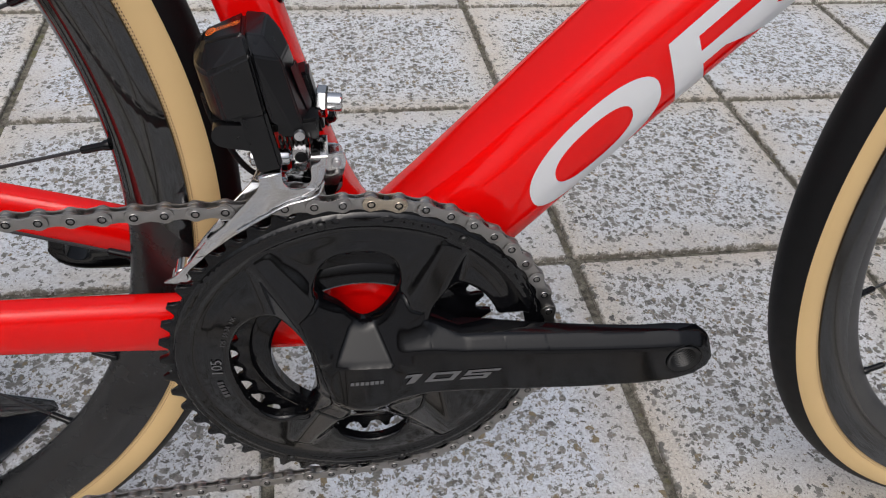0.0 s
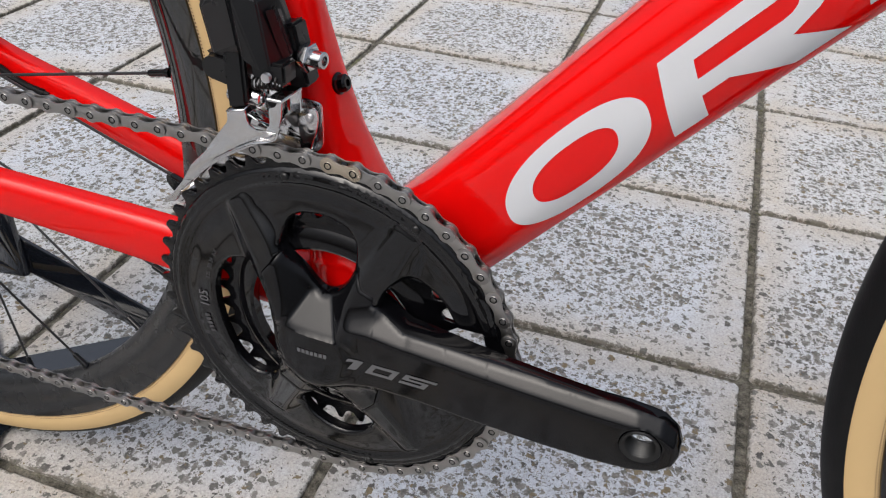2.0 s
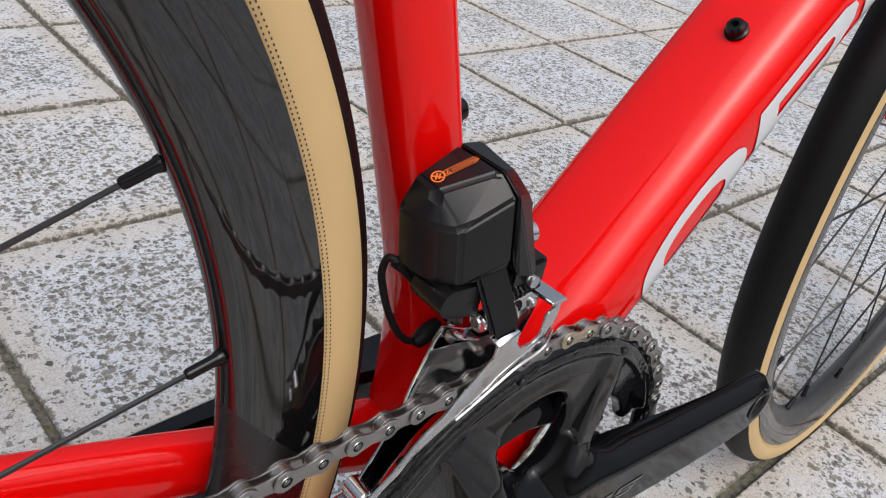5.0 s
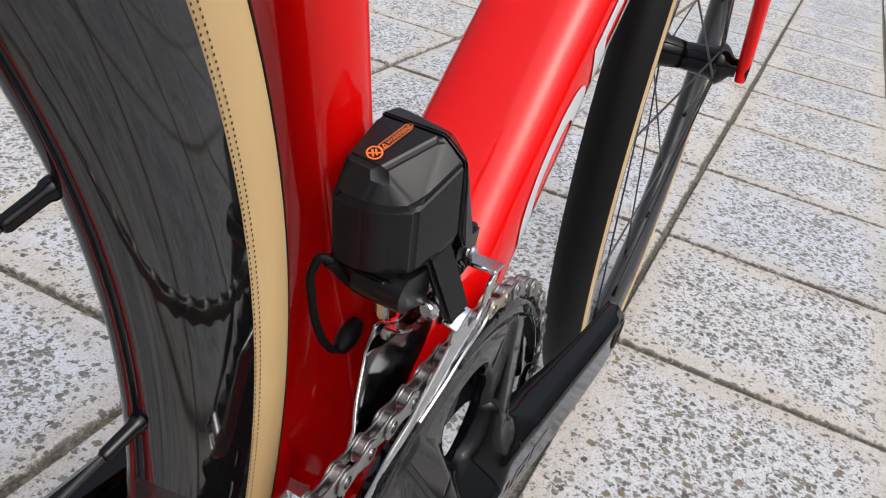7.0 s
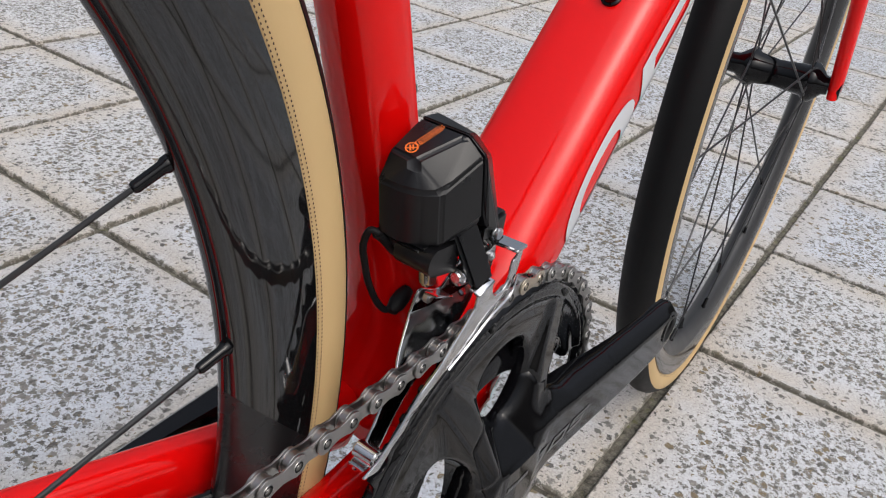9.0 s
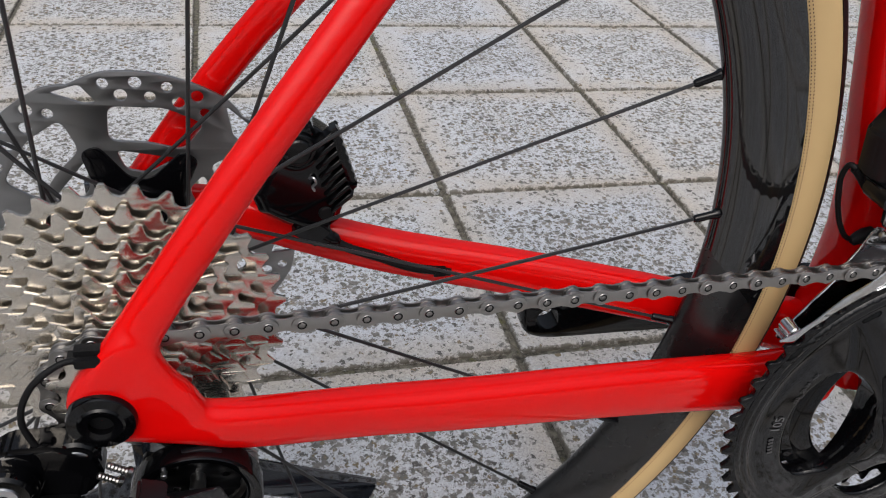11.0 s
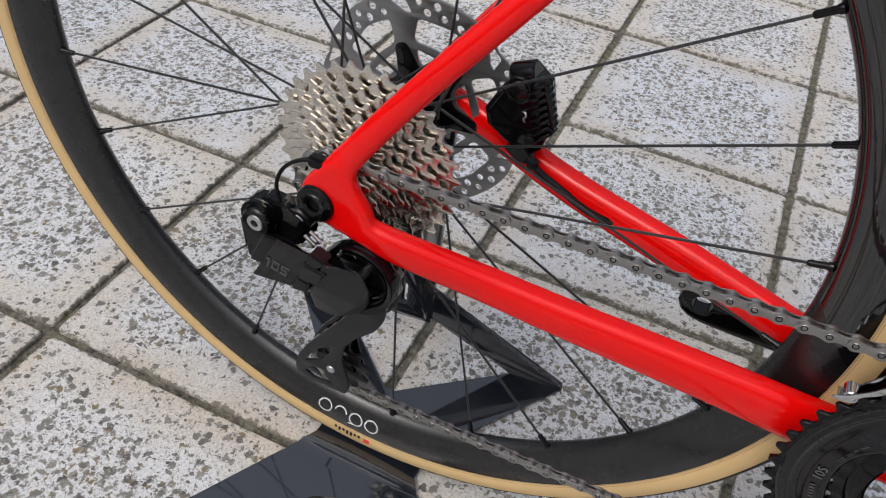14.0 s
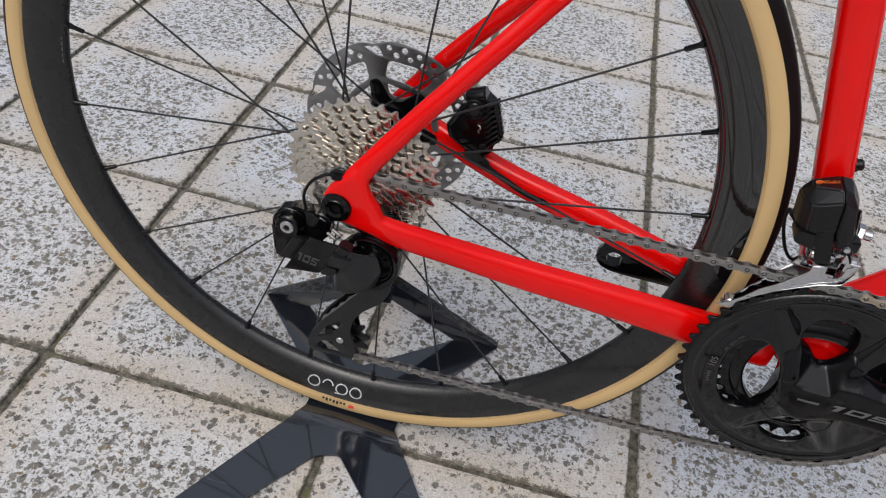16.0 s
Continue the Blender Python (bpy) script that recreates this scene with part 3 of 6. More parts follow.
def stays(side):
    """Chain stay, seat stay and dropout of one side; -1 is the chain side."""
    s = side
    bm = bmesh.new()
    if s < 0:
        line = [(AX + 0.004, 0.0710, AZ - 0.013, 0.0052, 0.0080), (-0.372, 0.0700, 0.0610, 0.0072, 0.0102), (-0.350, 0.0655, 0.0535, 0.0082, 0.0122), (-0.300, 0.0505, 0.0384, 0.0092, 0.0130), (-0.250, 0.0415, 0.0279, 0.0094, 0.0143), (-0.200, 0.0345, 0.0205, 0.0096, 0.0155), (-0.160, 0.0295, 0.0150, 0.0098, 0.0166), (-0.120, 0.0250, 0.0096, 0.0100, 0.0176), (-0.070, 0.0190, 0.0020, 0.0112, 0.0188), (-0.025, 0.016, 0.0, 0.014, 0.019)]
    else:
        # the brake's side runs higher
        line = [(AX + 0.004, 0.0710, AZ - 0.004, 0.0052, 0.0110), (-0.372, 0.0660, 0.0800, 0.0074, 0.0115), (-0.340, 0.0590, 0.0730, 0.0085, 0.0118), (-0.280, 0.0485, 0.0585, 0.0092, 0.0126), (-0.200, 0.0385, 0.0440, 0.0092, 0.0142), (-0.140, 0.0300, 0.0328, 0.0092, 0.0148), (-0.090, 0.0220, 0.0235, 0.0100, 0.0152), (-0.030, 0.0160, 0.0100, 0.0130, 0.0180)]
    path = spline(line, 5)
    sweep(bm, [(p[0], s * p[1], p[2], p[3], p[4]) for p in path], (0, 1, 0), 24, 2.6)
    # the brake's side stands off to clear the rotor
    wide = 0.0085 if s > 0 else 0.0
    path = spline([(AX + 0.000, 0.0710, AZ + 0.005, 0.0052, 0.0140), (-0.3915, 0.0685 + wide * 0.6, 0.1022, 0.0064, 0.0098), (-0.3535, 0.0570 + wide, 0.1580, 0.0068, 0.0086), (-0.3090, 0.0415 + wide * 0.9, 0.2160, 0.0068, 0.0084), (-0.2725, 0.0285 + wide * 0.7, 0.2640, 0.0068, 0.0084), (-0.2050, 0.0140, 0.3550, 0.0070, 0.0086), (-0.140, 0.0100, 0.4400, 0.0070, 0.0090)], 6)
    sweep(bm, [(p[0], s * p[1], p[2], p[3], p[4]) for p in path], (0, 1, 0), 20, 2.3)
    # dropout: a smooth web between the two stays round the axle
    rim = soft([(-0.4175, 0.0760), (-0.4150, 0.0855), (-0.4090, 0.0945), (-0.4005, 0.1045), (-0.3920, 0.1095), (-0.3835, 0.1025), (-0.3775, 0.0900), (-0.3705, 0.0800), (-0.3660, 0.0680), (-0.3660, 0.0545), (-0.3790, 0.0535), (-0.3930, 0.0570), (-0.4040, 0.0575), (-0.4130, 0.0640)], 5)
    web = plate_mesh([rim], -0.0765, 0.0115, 0.004)
    if s > 0:
        bmesh.ops.transform(web, matrix=Matrix.Diagonal((1, -1, 1, 1)), verts=web.verts)
        bmesh.ops.reverse_faces(web, faces=web.faces)
    join(bm, web)
    part("rear_stay", melt(bm, 0.0013, 40), RED, frame_part, "red chain stay and seat stay meeting at the dropout", sharp=180)


stays(-1)
stays(1)

# white decals on the down tube's sides: plain ring and bar shapes laid on the paint
def dt_point(u, v, side, proud=0.00045):
    """A point on the down tube's flank: u along the tube, v up across it."""
    w, h, mid = (float(np.interp(u, [r[0] for r in DT], [r[k] for r in DT])) for k in (1, 2, 4))
    q = max(-h * 0.985, min(h * 0.985, v + 0.0010))
    p = w * (1 - (abs(q) / h) ** 3.2) ** (1 / 3.2)
    if q < 0:
        p *= 1.0 - 0.16 * (q / h) ** 2
    c = dt_dir * u + dt_up * (q - 0.0025)
    return c + Vector((0, mid + side * (p + proud), 0))


def decal(rows_in, rows_out, side):
    """A strip between two lines of u and v, draped over the tube."""
    bm = bmesh.new()
    n, across = len(rows_in), 8
    grid = []
    for a, b in zip(rows_in, rows_out):
        line = []
        for k in range(across + 1):
            f = k / across
            line.append(bm.verts.new(dt_point(a[0] + (b[0] - a[0]) * f, a[1] + (b[1] - a[1]) * f, side)))
        grid.append(line)
    for a, b in zip(grid, grid[1:]):
        for k in range(across):
            bm.faces.new((a[k], a[k + 1], b[k + 1], b[k]))
    return bm


def ring_lines(cu, cv, a, b, ai, bi, lean=0.0, n=72):
    """Outer and inner line of a leaning oval ring."""
    outer, inner = [], []
    for i in range(n + 1):
        t = 2 * math.pi * i / n
        c, s = math.cos(t), math.sin(t)
        sc, ss = math.copysign(abs(c) ** 0.85, c), math.copysign(abs(s) ** 0.85, s)
        outer.append((cu + a * sc + lean * b * ss, cv + b * ss))
        inner.append((cu + ai * sc + lean * bi * ss, cv + bi * ss))
    return outer, inner


def straight(p, q, n=16):
    return [(p[0] + (q[0] - p[0]) * i / n, p[1] + (q[1] - p[1]) * i / n) for i in range(n + 1)]


for side in (-1, 1):
    a, b = ring_lines(0.1605, -0.0060, 0.0405, 0.0165, 0.0240, 0.0092, 0.45)
    # rounded end of the second shape
    inner = [(0.2640, 0.0018), (0.2680, 0.0013), (0.2697, -0.0002), (0.2697, -0.0020), (0.2680, -0.0037), (0.2650, -0.0050), (0.2605, -0.0055)]
    outer = [(0.2665, 0.0090), (0.2790, 0.0088), (0.2865, 0.0060), (0.2880, 0.0020), (0.2840, -0.0040), (0.2730, -0.0090), (0.2610, -0.0122)]
    part("decal_bar", decal(inner, outer, side), WHITE, frame_part)
    part("decal_ring", decal(b, a, side), WHITE, frame_part, "white oval ring decal")
    strips = [(((0.2160, 0.0090), (0.2008, -0.0215)), ((0.2310, 0.0090), (0.2172, -0.0215))),
              (((0.2305, 0.0090), (0.2665, 0.0090)), ((0.2270, 0.0018), (0.2640, 0.0018))),
              (((0.2232, -0.0055), (0.2605, -0.0055)), ((0.2195, -0.0122), (0.2610, -0.0122))),
              (((0.2335, -0.0120), (0.2540, -0.0235)), ((0.2600, -0.0120), (0.2760, -0.0235)))]
    for k in range(3):
        u = 0.285 + 0.078 * k
        strips += [(((u + 0.013, 0.0090), (u, -0.0200)), ((u + 0.028, 0.0090), (u + 0.015, -0.0200))),
                   (((u + 0.028, 0.0090), (u + 0.068, 0.0090)), ((u + 0.025, 0.0020), (u + 0.065, 0.0020))),
                   (((u + 0.022, -0.0130), (u + 0.060, -0.0130)), ((u + 0.018, -0.0200), (u + 0.056, -0.0200)))]
    for p, q in strips:
        part("decal_bar", decal(straight(*p), straight(*q), side), WHITE, frame_part)


# ---- wheels ----
def wheel_profile():
    """Half rim section: radius and half width, from the spoke face to the bead."""
    line = []
    for k in range(11):
        f = math.sin(math.pi / 2 * k / 10)
        line.append((0.2842 + 0.0278 * (1 - (1 - f ** 1.7) ** (1 / 1.7)), 0.0146 * f))
    return line + [(0.3178, 0.0143), (0.3184, 0.0128)]


WHEEL_Y = 0.0025                # the wheels' plane


def wheel(name, cx, cz, label, paint):
    half = wheel_profile()
    rim_line = [(r, -y) for r, y in half[::-1]] + [(r, y) for r, y in half[1:]]
    bm = bmesh.new()
    for i, f in lathe(bm, rim_line, (cx, WHEEL_Y, cz), 160):
        f.material_index = 1 if 6 <= i <= 17 else 0
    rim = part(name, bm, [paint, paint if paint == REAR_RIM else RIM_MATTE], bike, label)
    # tyre: tan wall, then the dark tread with a few fine lines
    bm = bmesh.new()
    wall = [(0.3165, 0.0120), (0.3188, 0.0136), (0.3215, 0.0149), (0.3250, 0.0156), (0.3285, 0.0155), (0.3312, 0.0150), (0.3334, 0.0142)]
    top = [(0.3336, 0.0146), (0.3354, 0.0132), (0.3380, 0.0106), (0.3402, 0.0076), (0.3417, 0.0040), (0.3423, 0.0)]
    line = [(r, -y) for r, y in wall] + [(r, -y) for r, y in top] + [(r, y) for r, y in top[-2::-1]] + [(r, y) for r, y in wall[::-1]]
    nw = len(wall) - 1
    for i, f in lathe(bm, line, (cx, WHEEL_Y, cz), 200):
        f.material_index = 0 if i < nw or i >= len(line) - 1 - nw else 1
    tyre = part("tyre", bm, [TAN, RUBBER], rim, "tan-walled tyre with a black tread", sharp=60)
    # bead line of stitched thread by the rim
    for s in (-1, 1):
        bm = bmesh.new()
        n = 1100
        for k in range(n):
            a = 2 * math.pi * k / n
            for dr, ln in ((0.0, 0.0005), (0.0013, 0.0005)):
                r = 0.3186 + dr
                y = WHEEL_Y + s * (0.0136 + dr * 0.48 + 0.0004)
                da = 0.0004 / r
                v = [bm.verts.new((cx + rr * math.cos(a + t), y, cz + rr * math.sin(a + t))) for rr, t in ((r, -da), (r, da), (r + ln, da), (r + ln, -da))]
                bm.faces.new(v)
        part("bead_stitching", bm, STITCH, rim, smooth=False)
    return rim


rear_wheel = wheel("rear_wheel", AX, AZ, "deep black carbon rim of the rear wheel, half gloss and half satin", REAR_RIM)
front_wheel = wheel("front_wheel", FX, FZ, "deep black carbon rim of the front wheel", CARBON)


def spoke_meshes():
    bm = bmesh.new()
    lathe(bm, [(0.0001, 0.0), (0.00095, 0.0), (0.00095, 1.0), (0.0001, 1.0)], (0, 0, 0), 8, "z")
    a = mesh_only("spoke", bm, SPOKE)
    bm = bmesh.new()
    lathe(bm, [(0.0001, 0.0), (0.0028, 0.0), (0.0028, 0.002), (0.0022, 0.0030), (0.0021, 0.0125), (0.0016, 0.0135), (0.0001, 0.0140)], (0, 0, 0), 10, "z")
    b = mesh_only("nipple", bm, GLOSS_BLACK)
    return a, b


SPOKE_ME, NIPPLE_ME = spoke_meshes()


def along(a, b, length=None):
    d = Vector(b) - Vector(a)
    q = d.to_track_quat("Z", "Y").to_matrix().to_4x4()
    return Matrix.Translation(a) @ q @ Matrix.Diagonal((1, 1, length or d.length, 1))


def lace(rim, cx, cz, start, near, far, flange, swing):
    for k in range(24):
        a = start + k * math.pi / 12
        drive = k % 2 == 0
        sign = 1 if k % 4 in (0, 1) else -1
        h = a - sign * swing
        y_hub = near if drive else far
        y_rim = WHEEL_Y + (-0.0028 if drive else 0.0028)
        p = (cx + flange * math.cos(h), y_hub, cz + flange * math.sin(h))
        r = 0.2856
        q = Vector((cx + r * math.cos(a), y_rim, cz + r * math.sin(a)))
        share("spoke", SPOKE_ME, along(p, q), rim)
        share("nipple", NIPPLE_ME, along(q, p, 1.0), rim)


lace(rear_wheel, AX, AZ, radians(5.5), -0.0185, 0.0330, 0.0235, radians(80))
lace(front_wheel, FX, FZ, radians(3.0), -0.0330, 0.0250, 0.0170, radians(75))
# the handlebar stands a little to the left
STEER = Matrix.Translation((FX, 0, FZ + ZB)) @ Matrix.Rotation(radians(4.1), 4, Vector((-0.292, 0, 0.956))) @ Matrix.Translation((-FX, 0, -FZ - ZB))
front_wheel.matrix_basis = STEER


def hub(rim, cx, cz, near, far, half, flange=0.0265):
    bm = bmesh.new()
    lathe(bm, [(0.004, -half), (0.0085, -half), (0.0095, near - 0.012), (0.0165, near - 0.006), (flange, near - 0.0022), (flange, near + 0.0015), (0.0155, near + 0.006), (0.0130, 0.0), (0.0155, far - 0.006), (flange, far - 0.0015), (flange, far + 0.0022), (0.0165, far + 0.006), (0.0105, far + 0.014), (0.0095, half), (0.004, half)], (cx, 0, cz), 40)
    part("hub", bm, ANODISED, rim, "black wheel hub")


hub(rear_wheel, AX, AZ, -0.0185, 0.0330, 0.064)
hub(front_wheel, FX, FZ, -0.0330, 0.0250, 0.050, 0.0195)

# small rings of the maker's mark on the rear rim, and dark print on the tyre
def rim_strip(points, r0, cx, cz, width, name, mat, parent, closed):
    """A thin line on the rim's flank through points of angle and radius."""
    bm = bmesh.new()
    n = len(points)
    half = wheel_profile()
    rr, yy = [h[0] for h in half[:-1]], [h[1] for h in half[:-1]]
    ins, outs = [], []
    for i in range(n):
        p = np.array(points[i])
        a = np.array(points[(i - 1) % n] if closed or i else points[i])
        b = np.array(points[(i + 1) % n] if closed or i < n - 1 else points[i])
        d = b - a
        d = d / (np.linalg.norm(d) + 1e-9)
        nn = np.array((-d[1], d[0])) * width / 2
        for lst, q in ((ins, p - nn), (outs, p + nn)):
            r = r0 + q[1]
            ang = q[0] / r0
            y = WHEEL_Y - np.interp(r, rr, yy) - 0.0003
            lst.append(bm.verts.new((cx + r * math.cos(ang), y, cz + r * math.sin(ang))))
    m = n if closed else n - 1
    for i in range(m):
        j = (i + 1) % n
        bm.faces.new((ins[i], ins[j], outs[j], outs[i]))
    return part(name, bm, mat, parent)


R0 = 0.3030
A0 = radians(-92.2) * R0
for k, kind in enumerate(("ring", "arc", "tail", "ring")):
    u = A0 + (k - 1.5) * 0.0160
    if kind == "arc":
        pts = [(u + 0.0058 * math.cos(t), -0.0010 - 0.0056 * math.sin(t)) for t in np.linspace(math.pi * 1.0, 0.0, 20)]
        rim_strip(pts, R0, AX, AZ, 0.0013, "rim_mark", WHITE, rear_wheel, False)
    else:
        pts = [(u + 0.0064 * math.cos(t), 0.0064 * math.sin(t)) for t in np.linspace(0, 2 * math.pi, 36)[:-1]]
        rim_strip(pts, R0, AX, AZ, 0.0013, "rim_mark", WHITE, rear_wheel, True)
        if kind == "tail":
            rim_strip([(u - 0.001, 0.0064), (u - 0.007, 0.0070)], R0, AX, AZ, 0.0013, "rim_mark", WHITE, rear_wheel, False)


def tyre_bar(a0, a1, r0, r1, mat):
    bm = bmesh.new()
    n = 6
    lo, hi = [], []
    for i in range(n + 1):
        a = a0 + (a1 - a0) * i / n
        for lst, r in ((lo, r0), (hi, r1)):
            y = WHEEL_Y - np.interp(r, (0.3188, 0.3215, 0.3250, 0.3285, 0.3312), (0.0136, 0.0149, 0.0156, 0.0155, 0.0150)) - 0.0003
            lst.append(bm.verts.new((AX + r * math.cos(a), y, AZ + r * math.sin(a))))
    for i in range(n):
        bm.faces.new((lo[i], lo[i + 1], hi[i + 1], hi[i]))
    part("tyre_print", bm, mat, rear_wheel)


for k in range(7):
    a = radians(-94.3) + k * radians(0.72)
    tyre_bar(a, a + radians(0.46), 0.3215, 0.3215 + (0.0048 if k in (1, 3, 4) else 0.0030), RUBBER)
tyre_bar(radians(-88.9), radians(-87.8), 0.3222, 0.3268, shader("red_print", (0.6, 0.03, 0.02), 0.6))
# small white bars of rim print on the rear edge
for k in range(5):
    a0 = radians(172.0) + k * radians(1.1)
    rim_strip([(a0 * 0.289, -0.0015), ((a0 + radians(0.8)) * 0.289, -0.0015)], 0.289, AX, AZ, 0.0009, "rim_mark", GREY_PRINT, rear_wheel, False)

# ---- crankset ----
RING_Y = -0.0475
# outer chainring: toothed band, then a dished cover with four windows
T_START = math.pi / 2 + 0.02
band = plate_mesh([gear(50, 0.0980, 0.1034, start=T_START), circle(0, 0, 0.088, 96)], RING_Y - 0.0014, 0.0028, 0.0005)
crankset = part("chainring", band, ANODISED, bike, "black toothed outer chainring and crank", sharp=50)

win_left = soft([(-0.0526, 0.0330), (-0.0600, 0.0275), (-0.0649, 0.0192), (-0.0678, 0.0090), (-0.0680, -0.0040), (-0.0656, -0.0180), (-0.0602, -0.0335), (-0.0526, -0.0425), (-0.0450, -0.0455), (-0.0368, -0.0430), (-0.0300, -0.0360), (-0.0255, -0.0200), (-0.0250, 0.0040), (-0.0300, 0.0230), (-0.0410, 0.0335)], 5)
win_top = soft([(-0.0235, 0.0510), (-0.0222, 0.0590), (-0.0178, 0.0670), (-0.0110, 0.0712), (-0.0003, 0.0725), (0.0080, 0.0712), (0.0140, 0.0675), (0.0175, 0.0605), (0.0180, 0.0520), (0.0160, 0.0440), (0.0115, 0.0360), (0.0060, 0.0300), (0.0, 0.0280), (-0.0050, 0.0312), (-0.0110, 0.0380), (-0.0190, 0.0450)], 5)
win_low = soft([(-0.0176, -0.0555), (-0.0155, -0.0498), (-0.0063, -0.0422), (0.0040, -0.0410), (0.0140, -0.0455), (0.0231, -0.0525), (0.0255, -0.0578), (0.0222, -0.0650), (0.0151, -0.0700), (0.0081, -0.0722), (-0.0007, -0.0712), (-0.0094, -0.0668), (-0.0145, -0.0620)], 5)
win_right = soft([(0.0330, 0.0330), (0.0370, 0.0440), (0.0460, 0.0500), (0.0560, 0.0460), (0.0645, 0.0375), (0.0705, 0.0260), (0.0738, 0.0130), (0.0735, -0.0010), (0.0600, -0.0060), (0.0420, -0.0010), (0.0350, 0.0150)], 5)


def refined(bm, cut):
    bmesh.ops.triangulate(bm, faces=bm.faces)
    for _ in range(3):
        edges = [e for e in bm.edges if e.calc_length() > cut]
        if not edges:
            break
        bmesh.ops.subdivide_edges(bm, edges=edges, cuts=1)
        bmesh.ops.triangulate(bm, faces=bm.faces)
    return bm


# the crank's forging: hub, four stubs and the arm, flowing into the ring's own pads
CR = Vector((0.1675, 0, 0.0108)).normalized()
CU = Vector((-CR.z, 0, CR.x))
PED = CR * 0.1678
ARM = ((-0.024, 0.014, -0.016, 0.0600, 0.0480), (-0.014, 0.0185, -0.0215, 0.0655, 0.0470), (0.0, 0.0178, -0.0235, 0.0680, 0.0470), (0.018, 0.0205, -0.0165, 0.0685, 0.0480), (0.034, 0.0235, -0.0135, 0.0690, 0.0490), (0.055, 0.0235, -0.0140, 0.0700, 0.0510), (0.085, 0.0210, -0.0160, 0.0715, 0.0560), (0.115, 0.0185, -0.0175, 0.0730, 0.0600), (0.145, 0.0165, -0.0180, 0.0745, 0.0625), (0.165, 0.0160, -0.0170, 0.0752, 0.0632), (0.176, 0.0135, -0.0140, 0.0752, 0.0635), (0.1825, 0.0080, -0.0090, 0.0745, 0.0640), (0.1850, 0.0020, -0.0030, 0.0735, 0.0650))


def arm_at(d, column):
    return np.interp(d, [r[0] for r in ARM], [r[column] for r in ARM])


def arm_edge(d, up):
    p = CR * d + CU * float(arm_at(d, 1 if up else 2))
    return p.x, p.z


upper = [(0.0300, 0.0345)] + [arm_edge(d, True) for d in (0.050, 0.065, 0.085, 0.105, 0.125, 0.145, 0.160, 0.170, 0.176, 0.1800, 0.1825, 0.1840, 0.1850)]
lower = [arm_edge(d, False) for d in (0.1850, 0.1840, 0.1825, 0.1800, 0.176, 0.170, 0.160, 0.145, 0.125, 0.105, 0.085, 0.065, 0.050)]
forging = lower + [(0.0370, -0.0160), (0.0330, -0.0220), (0.0310, -0.0330), (0.0230, -0.0420), (0.0080, -0.0430), (-0.0110, -0.0410), (-0.0170, -0.0360), (-0.0250, -0.0300), (-0.0180, -0.0220), (-0.0178, -0.0080), (-0.0235, 0.0110), (-0.0305, 0.0330), (-0.0315, 0.0360), (-0.0190, 0.0520), (-0.0110, 0.0440), (0.0, 0.0400), (0.0100, 0.0440), (0.0200, 0.0480), (0.0240, 0.0412), (0.0300, 0.0385)] + upper[::1]
ring_edge = circle(0, 0, 0.0962, 160)
pedal_bore = circle(PED.x, PED.z, 0.0080, 32)
WINDOWS = [win_left, win_top, win_low, win_right]
# arms of the spider: from, to, half width at both ends, height at both ends
SPIDER = (((-0.012, 0.020), (-0.0480, 0.0700), 0.0100, 0.0045, 0.0672, 0.0512), ((0.014, 0.016), (0.0440, 0.0740), 0.0100, 0.0055, 0.0672, 0.0512), ((-0.010, -0.016), (-0.0350, -0.0680), 0.0080, 0.0045, 0.0672, 0.0512), ((0.014, -0.014), (0.0500, -0.0690), 0.0080, 0.0035, 0.0672, 0.0510))


def inside(px, pz, loop):
    """Which points lie within a closed outline."""
    hit = np.zeros(len(px), bool)
    for (x0, z0), (x1, z1) in zip(loop, loop[1:] + loop[:1]):
        if z0 != z1:
            cross = (z0 > pz) != (z1 > pz)
            hit ^= cross & (px < x0 + (pz - z0) * (x1 - x0) / (z1 - z0))
    return hit


def gap_to(px, pz, loop):
    """Distance of points from an outline."""
    best = np.full(len(px), 1.0)
    for (x0, z0), (x1, z1) in zip(loop, loop[1:] + loop[:1]):
        ex, ez = x1 - x0, z1 - z0
        t = np.clip(((px - x0) * ex + (pz - z0) * ez) / (ex * ex + ez * ez + 1e-12), 0, 1)
        best = np.minimum(best, np.hypot(px - x0 - t * ex, pz - z0 - t * ez))
    return best


def blend(p, q, k):
    """The higher of two surfaces with a rounded valley between them."""
    f = np.clip(0.5 + 0.5 * (p - q) / k, 0, 1)
    return q + (p - q) * f + k * f * (1 - f)


def ramp(u, e=0.0013):
    """Zero, then rising one for one, with a soft start."""
    return np.where(u < -e, 0.0, np.where(u > e, u, (u + e) ** 2 / (4 * e)))


